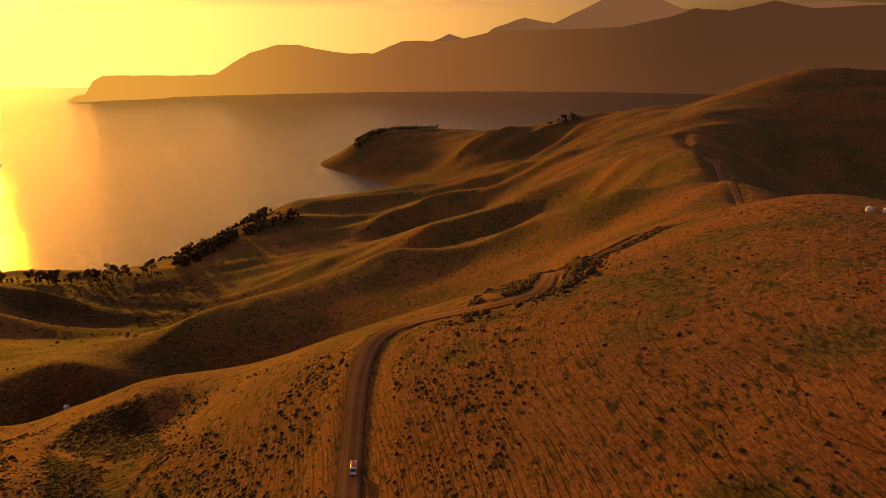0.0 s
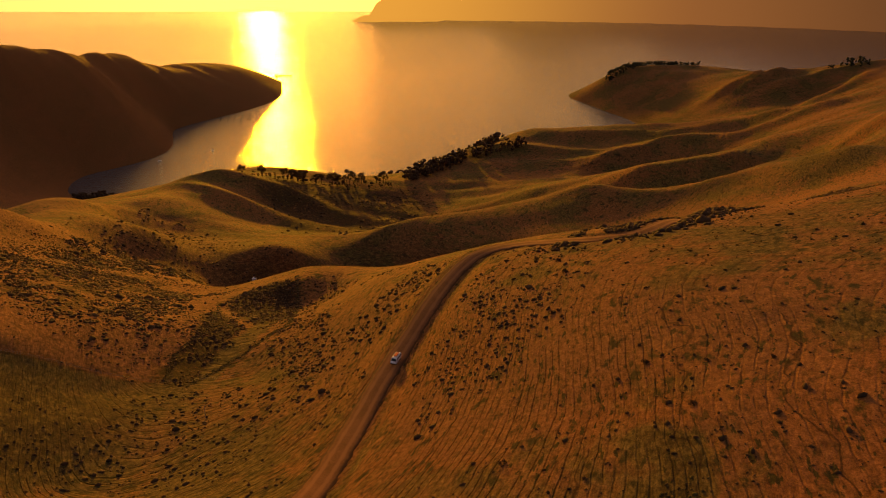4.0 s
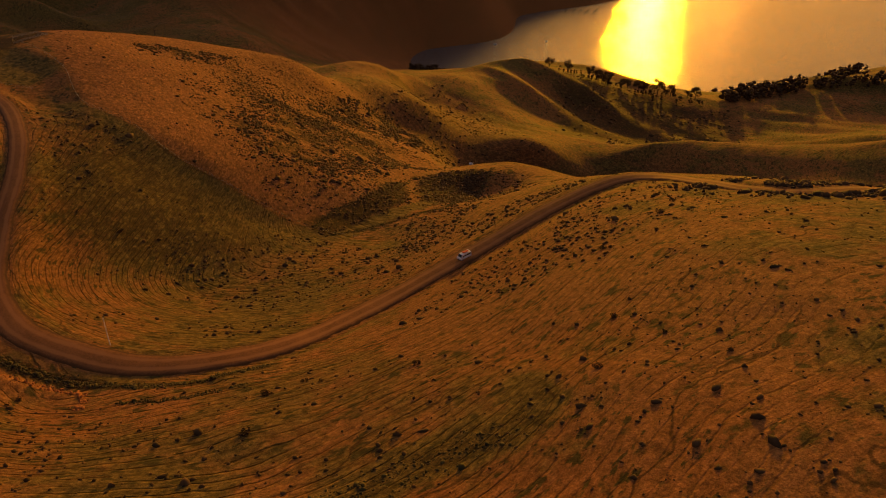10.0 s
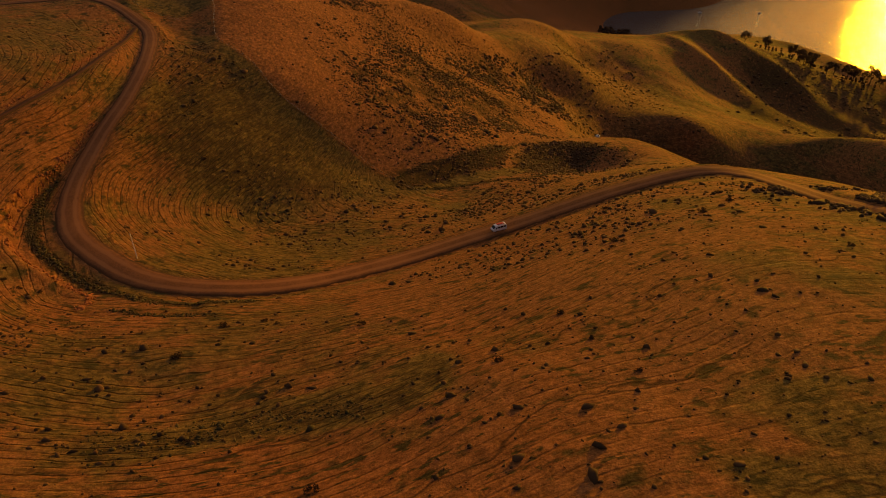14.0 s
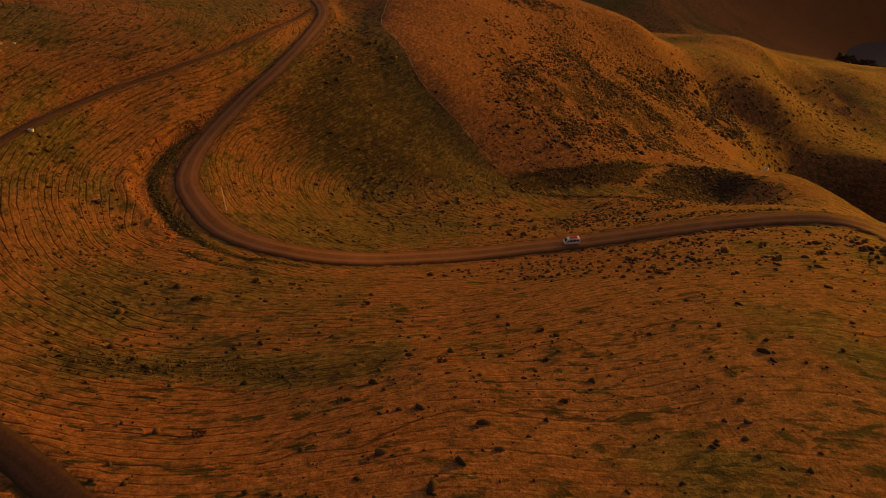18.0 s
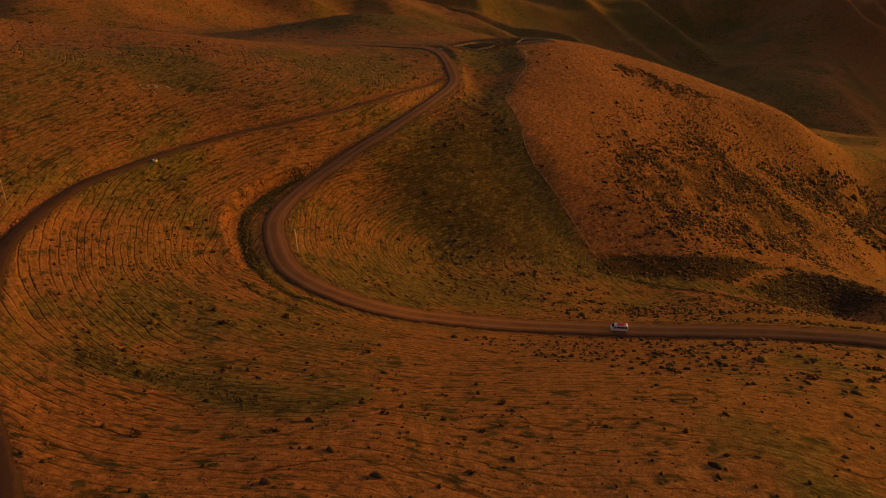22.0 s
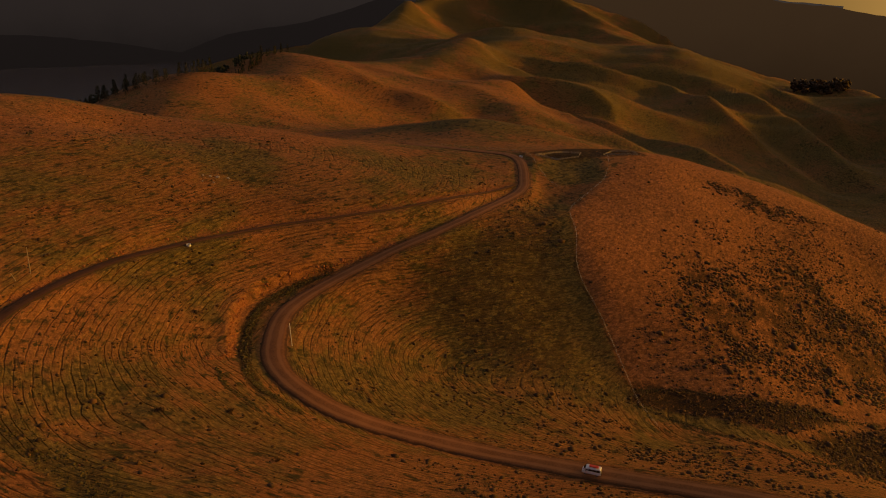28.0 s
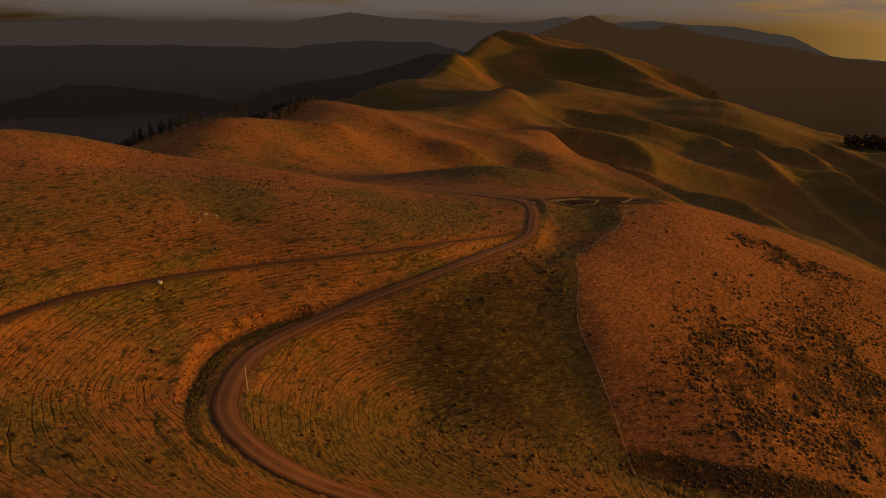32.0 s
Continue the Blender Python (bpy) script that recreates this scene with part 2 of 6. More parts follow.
leaf_dark, n, s, place = material("dark_leaves", 0.85, 0.15)
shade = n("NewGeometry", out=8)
n.put(s["Base Color"], n.mix(shade, (0.034, 0.020, 0.009), (0.105, 0.054, 0.020)))
rush_green, n, s, place = material("rush_blades", 0.85, 0.15)
n.put(s["Base Color"], n.mix(n("NewGeometry", out=8), (0.022, 0.020, 0.007), (0.085, 0.064, 0.019)))
leaf_pine, n, s, place = material("pine_needles", 0.85, 0.15)
n.put(s["Base Color"], n.mix(n("NewGeometry", out=8), (0.014, 0.018, 0.010), (0.050, 0.050, 0.022)))
bark = plain("bark", (0.09, 0.055, 0.03), 0.9, 0.1, scale=2.0)
white_paint = plain("white_paint", (0.78, 0.76, 0.72), 0.35, 0.5, vary=0.06)
red_paint = plain("red_tarpaulin", (0.55, 0.05, 0.025), 0.6, 0.3, vary=0.2)
dark_glass, n, s, place = material("tinted_glass", 0.08, 0.6)
s["Base Color"].default_value = (0.012, 0.012, 0.014, 1)
rubber = plain("tyre_rubber", (0.02, 0.02, 0.02), 0.85, 0.2)
steel = plain("galvanised_steel", (0.45, 0.43, 0.40), 0.45, 0.5, 0.8)
clod_earth = plain("dug_earth", (0.24, 0.090, 0.030), 0.95, 0.08, vary=0.45, scale=1.5)
old_wood = plain("weathered_wood", (0.26, 0.19, 0.13), 0.9, 0.1)
grey_rock = plain("grey_rock", (0.34, 0.29, 0.24), 0.9, 0.2, vary=0.4, scale=1.2)
lamp_red = plain("red_lens", (0.4, 0.02, 0.02), 0.25, 0.5)
lamp_clear = plain("clear_lens", (0.7, 0.7, 0.68), 0.15, 0.6)
concrete = plain("pale_concrete", (0.62, 0.60, 0.56), 0.8, 0.2, vary=0.12)


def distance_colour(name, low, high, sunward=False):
    """Far hills gone to haze, painted as a plain glowing tone, brighter under the sun."""
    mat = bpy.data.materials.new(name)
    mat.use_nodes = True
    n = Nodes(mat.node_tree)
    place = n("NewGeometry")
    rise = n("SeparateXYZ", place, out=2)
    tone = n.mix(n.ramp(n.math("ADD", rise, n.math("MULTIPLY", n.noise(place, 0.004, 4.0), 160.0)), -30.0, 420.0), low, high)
    # emission warms and brightens westward, a painted sun glow
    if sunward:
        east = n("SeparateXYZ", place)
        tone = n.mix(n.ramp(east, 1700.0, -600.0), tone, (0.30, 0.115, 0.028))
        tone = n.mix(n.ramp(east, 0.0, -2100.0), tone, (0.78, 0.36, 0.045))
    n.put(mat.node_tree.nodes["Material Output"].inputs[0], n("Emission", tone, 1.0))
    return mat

# The land: a smooth surface through ridge, spur, gully and shore lines (metres; z is height over the first sight line's datum)
SPOT_LINES = {
    "road_bend": [(-269, 68, 295), (-214, 88, 290), (-139, 74, 290), (-82, 50, 286), (-50, 54, 286), (-25, 72, 285), (-14, 104, 281), (-20, 150, 277), (-24, 196, 279.5), (-24, 240, 280), (-5, 256, 284)],
    "upper_track": [(87, 79, 319), (60, 48, 313), (35, 29, 309), (13, 14, 308), (-6, 7, 307), (-29, 5, 305), (-55, 8, 303), (-95, 21, 301), (-121, 42, 300), (-157, 61, 298), (-201, 77, 293)],
    "big_field_crest": [(88, 167, 318), (81, 211, 312), (55, 205, 308), (20, 199, 298), (7, 217, 293)],
    "big_field_middle": [(75, 88, 314), (60, 122, 311), (49, 140, 307), (43, 123, 303), (26, 109, 297), (22, 74, 298), (22, 167, 298), (12, 88, 293)],
    "big_field_foot": [(-15, 181, 282), (53, 74, 307), (32, 70, 300), (-12, 27, 299), (-17, 37, 294), (-32, 44, 288.5), (-22, 50, 287), (-50, 35, 289.5), (51, 49, 310)],
    "back_field": [(-57, -54, 327), (-79, -64, 331), (-122, -89, 325), (-195, -87, 317), (-99, -29, 320), (-218, 10, 303)],
    "gully_bowl": [(-55, 66, 281), (-66, 38, 289), (-57, 55, 285), (-72, 133, 260), (-93, 68, 279), (-116, 66, 288), (-120, 84, 281), (-111, 93, 274)],
    "gully_floor": [(-85, 180, 250), (-123, 203, 246), (-137, 218, 243), (-146, 223, 240)],
    "fence_spur": [(-256, 122, 290), (-179, 149, 275), (-171, 132, 280), (-159, 167, 263)],
    "tan_hill": [(-272, 158, 284), (-235, 254, 232), (-193, 296, 209)],
    "scrub_spur": [(-70, 259, 257), (-117, 265, 231), (-131, 282, 235), (-139, 294, 231), (-183, 317, 210)],
    "stockyard_flat": [(-299, 86, 294), (-309, 107, 293)],
    "headland_crest": [(-215, 2244, 51), (-119, 2301, 65), (-9, 2254, 71), (108, 2101, 78), (213, 1992, 106), (349, 1871, 144), (463, 1743, 173), (649, 1466, 271), (730, 1427, 300), (823, 1434, 303), (899, 1446, 300)],
    "main_ridge_north": [(253, 635, 264), (320, 909, 242), (463, 1110, 241), (629, 1254, 259)],
    "green_spur": [(-247, 507, 135), (-223, 550, 136), (-112, 634, 150), (-42, 642, 173), (32, 623, 184), (99, 636, 210), (163, 602, 247)],
    "second_spur": [(-256, 898, 63), (-152, 871, 95), (-48, 862, 135), (44, 853, 159), (216, 908, 210), (304, 914, 237)],
    "third_spur": [(-313, 1162, 68), (-258, 1288, 84), (-138, 1347, 84), (-7, 1254, 96), (115, 1248, 126), (232, 1232, 169), (336, 1155, 211)],
    "knoll_ridge": [(-603, 541, 122), (-579, 642, 110), (-627, 989, 42), (-611, 1107, -11)],
    "knoll_mid": [(-443, 373, 193), (-443, 466, 163), (-449, 571, 138), (-415, 674, 105), (-392, 737, 81)],
    "behind_patch": [(-429, 385, 197), (-447, 463, 174), (-483, 574, 145), (-520, 721, 124)],
    "cross_spur": [(-259, 458, 157)],
    "peninsula_crest": [(-1281, 1055, 206), (-1311, 1144, 193), (-1329, 1230, 181), (-1364, 1340, 161), (-1392, 1455, 140), (-1424, 1764, 70), (-1397, 1975, 39), (-1388, 2117, -4)],
    "peninsula_mid": [(-1253, 540, 139), (-1260, 766, 121)],
    "peninsula_low": [(-948, 494, 117), (-898, 654, 57)],
    "west_ridge": [(-395, 53, 276)],
    "north_crest": [(194, 376, 299), (196, 329, 312), (182, 279, 320)],
    "back_crest": [(-103, -140, 341), (-134, -144, 336), (-161, -136, 328), (-183, -118, 320)],
    "west_spurs_near": [(-470, -82, 273), (-432, -149, 267), (-557, -32, 264), (-592, 116, 228)],
    "pine_knoll": [(-503, -319, 300), (-435, -334, 300), (-389, -349, 290)],
    "west_spurs_far": [(-1278, -383, 269), (-1105, -400, 269), (-925, -416, 277)],
    "west_flank": [(-1591, 50, 237), (-1621, -101, 246), (-1642, -241, 272)],
    "flank_crest": [(-1618, 26, 252), (-1675, 150, 206), (-1723, 277, 161), (-1714, 392, 161), (-1754, 472, 150)],
    "flank23": [(-1577, 481, 182), (-1638, 657, 148)],
    "west_summit": [(-2132, -917, 297), (-2137, -790, 254), (-2568, -927, 411), (-2535, -737, 336), (-2517, -451, 319), (-2453, -278, 248), (-2386, -42, 183), (-1867, -983, 233), (-1644, -963, 246)],
    "green_mound": [(-416, -98, 276), (-432, -68, 280), (-450, -28, 283), (-466, 18, 277), (-476, 57, 267), (-481, 76, 262)],
    "green_rib": [(-586, 194, 214), (-585, 218, 210), (-576, 256, 199), (-565, 287, 189)],
    "tan_crest": [(-336, 128, 291), (-343, 150, 287), (-358, 166, 281), (-365, 187, 275), (-370, 213, 267), (-372, 240, 258), (-366, 268, 250), (-345, 292, 243), (-415, 165, 262), (-430, 215, 240), (-430, 280, 215)],
    "hill_gully": [(-282, 349, 191), (-256, 350, 182), (-138, 304, 231), (-243, 302, 209), (-294, 302, 212)],
    "beach_rib": [(-263, 1258, 79), (-180, 1278, 78), (-95, 1281, 84)],
    "mound_back": [(-477, -131, 262), (-495, -98, 264), (-515, -53, 265), (-532, -2, 261)],
    "saddle_spur": [(-444, -273, 281), (-487, -223, 264), (-365, -52, 279), (-597, 1, 251)],
    "pine_hill": [(-597, -368, 286), (-689, -413, 301), (-725, -328, 294), (-762, -315, 281), (-690, -268, 275), (-559, -289, 286)],
    "bowl_spurs": [(-772, -91, 235)],
    "ridge_track": [(-886, -287, 259), (-1083, -248, 251), (-1060, -326, 273), (-952, -153, 244)],
    "olive_spurs": [(-1055, 68, 164)],
    "green_flank": [(-1515, -383, 293)],
    "north_road_crest": [(268, 775, 265), (268, 679, 264), (279, 843, 244), (238, 529, 275), (214, 481, 271)],
    "north_slopes": [(143, 563, 236), (193, 628, 239), (123, 691, 211), (80, 367, 264), (27, 792, 143), (124, 905, 184), (82, 911, 163), (119, 899, 182)],
    "north_far_slopes": [(211, 1076, 174), (300, 1381, 153), (274, 1781, 85), (429, 1514, 177), (187, 1916, 118), (610, 1590, 215), (-221, 1130, 71)],
    "valley_spurs": [(-347, 411, 184), (-329, 443, 157), (-692, 549, 103), (-314, 357, 185), (-169, 576, 148), (-297, 257, 242), (-287, 324, 201), (-614, 836, 85)],
    "beach": [(-483, 1226, -31), (-1200, 1427, -35), (-650, 1150, -26), (-600, 1185, -27), (-560, 1200, -28)],
    "field_marks": [(-147.4, 7.1, 311.8), (-269.4, 69.3, 296.3), (-312, 128.5, 293.2), (58.7, 177.1, 311.6), (-85.5, 102.2, 262.6), (95.3, 127.5, 321.1), (74.7, 142.8, 314.6), (-57.9, 12.4, 301.3), (-105, -10.6, 313.6), (-306.7, 173.6, 279.9)],
    "fence_line": [(-198.8, 116.6, 286.7), (-200.1, 117.9, 286.3), (-97.7, 165.4, 250.9), (-118.8, 164.3, 250.8)],
    "orange_spur": [(-574, -281, 287), (-589, -259, 270), (-602, -237, 259), (-623, -206, 242), (-625, -172, 233)],
    "bowl_rib": [(-688, -240, 259), (-693, -204, 254), (-701, -170, 246), (-722, -135, 225)],
    "track_spur": [(-992, -254, 226), (-993, -201, 216), (-980, -150, 206), (-956, -99, 200), (-911, -46, 197), (-851, 1, 193), (-803, 56, 188)],
    "back_spur": [(-1050, -188, 222), (-1075, -135, 219), (-1078, -77, 214), (-1074, -44, 206), (-1062, -21, 191), (-1039, -9, 179)],
    "low_rib": [(-999, -19, 187), (-974, 33, 169), (-949, 70, 165), (-926, 104, 167), (-894, 131, 166), (-856, 168, 157), (-821, 197, 147), (-792, 223, 150)],
    "green_crest": [(-1205, -318, 297), (-1196, -268, 245), (-1182, -206, 220), (-1166, -146, 215), (-1142, -78, 225)],
    "long_spur": [(-1311, -242, 236), (-1326, -158, 214), (-1331, -107, 206), (-1344, -47, 194), (-1367, 26, 180), (-1318, 76, 163), (-1250, 128, 180), (-1222, 156, 161), (-1201, 183, 140), (-1169, 229, 104), (-1123, 264, 102), (-1076, 302, 85)],
    "shore_spur": [(-1436, 158, 175), (-1409, 214, 153), (-1338, 276, 122), (-1248, 322, 99), (-1187, 350, 88), (-1137, 375, 89)],
    "tree_spur": [(-1574, 265, 152), (-1529, 327, 132), (-1444, 370, 97), (-1410, 409, 85)],
    "far_rib": [(-2786, -319, 208), (-2801, -231, 125), (-2812, -145, 98), (-2822, -38, 66), (-2828, 45, 66), (-2831, 129, 50)],
    "far_rib_upper": [(-3008, -187, 198), (-3017, -105, 109), (-3025, -13, 106)],
}
VALLEYS = {
    "north_gully": [(-150, 450, 110), (0, 450, 190), (100, 480, 235), (-250, 430, 120)],
    "second_gully": [(-150, 750, 70), (150, 760, 180)],
    "third_gully": [(0, 1060, 80)],
    "headland_bay": [(0, 1650, 10), (150, 1650, 60), (-118, 1904, -32)],
    "shore": [(-284, 2124, -30), (-386, 1426, -30), (-714, 1111, -30), (-893, 989, -30), (-1105, 1037, -30), (-1390, 2190, -34)],
    "sea_bed": [(-1330, 2330, -75), (-1250, 2100, -60), (-700, 1700, -90), (-900, 1300, -70), (-500, 1600, -90), (-300, 2500, -90), (-1000, 1900, -90), (100, 2800, -90), (-700, 2600, -90), (-1700, 2600, -90), (800, 2400, -60), (1500, 2400, -60)],
    "east_valley": [(330, 560, 195), (345, 660, 176), (390, 780, 160), (440, 900, 175), (570, 1060, 180), (450, 480, 150), (600, 800, 110), (900, 1000, 150), (350, 300, 230), (300, 150, 290), (300, -100, 270), (700, 300, 60), (1200, 900, 20), (1300, 1600, 150)],
    "south_valley": [(150, -200, 290), (-60, -300, 290), (300, -500, 150), (0, -600, 180), (-280, -240, 270)],
    "west_bay": [(-1500, 1300, -60), (-1900, 700, -40), (-700, 420, 90), (-1700, 600, 20), (-2300, 500, -50)],
    "inlet_slope": [(-700, -700, 150), (-1000, -1000, 40), (-1400, -1300, -50), (-400, -700, 120), (-2000, -1700, -70), (-2600, -2600, -70), (-600, -1500, -60), (600, -1500, -60)],
    "summit_flanks": [(-2500, -1300, 120), (-2130, -1200, 110), (-1750, -1180, 70), (-1350, -760, 120), (-1000, -620, 190), (-2350, -560, 230), (-2000, -500, 190), (-1800, -420, 215)],
    "far_west": [(-3200, -1500, 200), (-3500, -500, 150), (-3000, 400, -60)],
}
spots = np.array([p for line in [*SPOT_LINES.values(), *VALLEYS.values()] for p in line], float)


def kernel(r):
    return r * r * np.log(r + 1e-9)


def spline(points, smooth):
    n = len(points)
    a = np.zeros((n + 3, n + 3))
    a[:n, :n] = kernel(np.linalg.norm(points[:, None, :2] - points[None, :, :2], axis=-1)) + smooth * np.eye(n)
    a[:n, n], a[:n, n + 1:] = 1, points[:, :2]
    a[n:, :n] = a[:n, n:].T
    return np.linalg.solve(a, np.r_[points[:, 2], 0, 0, 0])


weights = spline(spots, 40.0)


def base_height(x, y):
    x, y = np.asarray(x, float), np.asarray(y, float)
    z = weights[-3] + weights[-2] * x + weights[-1] * y
    for (px, py, _), w in zip(spots, weights):
        z = z + w * kernel(np.hypot(x - px, y - py))
    return z


def steps(points):
    """Grid lines from (place, spacing) marks, with the spacing blended between them."""
    out = [points[0][0]]
    while out[-1] < points[-1][0]:
        out.append(out[-1] + np.interp(out[-1], [p for p, _ in points], [s for _, s in points]))
    return np.array(out)


def grid_mesh(name, xs, ys, z, material):
    nx, ny = len(xs), len(ys)
    gx, gy = np.meshgrid(xs, ys, indexing="ij")
    co = np.stack([gx, gy, z], -1).reshape(-1, 3)
    i = np.arange(nx * ny).reshape(nx, ny)
    quads = np.stack([i[:-1, :-1], i[1:, :-1], i[1:, 1:], i[:-1, 1:]], -1).reshape(-1, 4)
    me = bpy.data.meshes.new(name)
    me.vertices.add(len(co)), me.loops.add(quads.size), me.polygons.add(len(quads))
    me.vertices.foreach_set("co", co.ravel().astype(np.float32))
    me.loops.foreach_set("vertex_index", quads.ravel().astype(np.int32))
    me.polygons.foreach_set("loop_start", np.arange(0, quads.size, 4, dtype=np.int32))
    me.polygons.foreach_set("use_smooth", np.ones(len(quads), bool))
    me.update(calc_edges=True)
    me.materials.append(material)
    return new(name, me)




def lattice(ix, iy, seed):
    v = np.sin(ix * 127.1 + iy * 311.7 + seed * 74.7) * 43758.5453
    return v - np.floor(v)


def value_noise(x, y, seed=0):
    ix, iy = np.floor(x), np.floor(y)
    fx, fy = x - ix, y - iy
    fx, fy = fx * fx * (3 - 2 * fx), fy * fy * (3 - 2 * fy)
    a = lattice(ix, iy, seed) * (1 - fx) + lattice(ix + 1, iy, seed) * fx
    b = lattice(ix, iy + 1, seed) * (1 - fx) + lattice(ix + 1, iy + 1, seed) * fx
    return a * (1 - fy) + b * fy


def rough_noise(x, y, octaves, seed=0):
    total, gain = 0.0, 0.5
    for k in range(octaves):
        total = total + gain * (value_noise(x * 2**k, y * 2**k, seed + k) * 2 - 1)
        gain *= 0.5
    return total


def smooth(a, b, v):
    t = np.clip((v - a) / (b - a), 0, 1)
    return t * t * (3 - 2 * t)


def curve(points, gap=2.0):
    """A smooth run of points through the given ones, about gap metres apart."""
    p = np.array(points, float)
    p = np.vstack([2 * p[0] - p[1], p, 2 * p[-1] - p[-2]])
    out = []
    for a, b, c, d in zip(p, p[1:], p[2:], p[3:]):
        m = max(2, int(np.linalg.norm(c - b) / gap))
        t = (np.arange(m) / m)[:, None]
        out.append(0.5 * (2 * b + (c - a) * t + (2 * a - 5 * b + 4 * c - d) * t**2 + (3 * b - a - 3 * c + d) * t**3))
    return np.vstack([*out, p[-2:-1]])


def nearest(x, y, line):
    """For each place: distance to the line of points, index of the nearest one, and the side (+ left)."""
    x, y = np.ravel(x), np.ravel(y)
    best, index = np.full(x.shape, 1e9), np.zeros(x.shape, int)
    for k, (px, py) in enumerate(line[:, :2]):
        d = (x - px) ** 2 + (y - py) ** 2
        closer = d < best
        best[closer], index[closer] = d[closer], k
    ways = np.gradient(line[:, :2], axis=0)
    side = ways[index, 0] * (y - line[index, 1]) - ways[index, 1] * (x - line[index, 0])
    return np.sqrt(best), index, np.sign(side)


def inside(x, y, corners, soft):
    """1 inside the polygon, 0 outside, with a soft rim."""
    c = np.array(corners, float)
    hit, far = np.zeros(np.shape(x), bool), np.full(np.shape(x), 1e9)
    for (ax, ay), (bx, by) in zip(c, np.roll(c, -1, 0)):
        cross = (ay > y) != (by > y)
        hit ^= cross & (x < (bx - ax) * (y - ay) / (by - ay + 1e-9) + ax)
        t = np.clip(((x - ax) * (bx - ax) + (y - ay) * (by - ay)) / ((bx - ax) ** 2 + (by - ay) ** 2), 0, 1)
        far = np.minimum(far, np.hypot(x - ax - t * (bx - ax), y - ay - t * (by - ay)))
    return smooth(-soft, soft, np.where(hit, far, -far))


def ridged(u, v, seed):
    """Rounded valleys between sharp crests, drawn out along v."""
    u = u + 0.35 * rough_noise(u * 0.6, v * 0.6, 2, seed + 3)
    big = 1 - np.abs(rough_noise(u, v, 2, seed)) * 2.8
    small = 1 - np.abs(rough_noise(u * 2.7, v * 2.2, 2, seed + 7)) * 2.8
    return big + 0.3 * small


def flutes(x, y, z):
    """Spurs and gullies on the far slopes: northward below the western crest, seaward elsewhere."""
    far = smooth(330, 620, np.hypot(x + 60, y - 120))
    west = smooth(620, 330, y) * smooth(-260, -420, x)
    north = ridged(x / 150 + y / 900, y / 460, 11)
    seaward = ridged(y / 130 - x / 700, x / 420, 29)
    height = smooth(0, 90, z)
    return far * height * (west * (5 + 11 * smooth(-1080, -1400, x)) * (north - 0.35) + (1 - west) * 9 * (seaward - 0.35) + 3.5 * rough_noise(x / 70, y / 70, 5, 23))


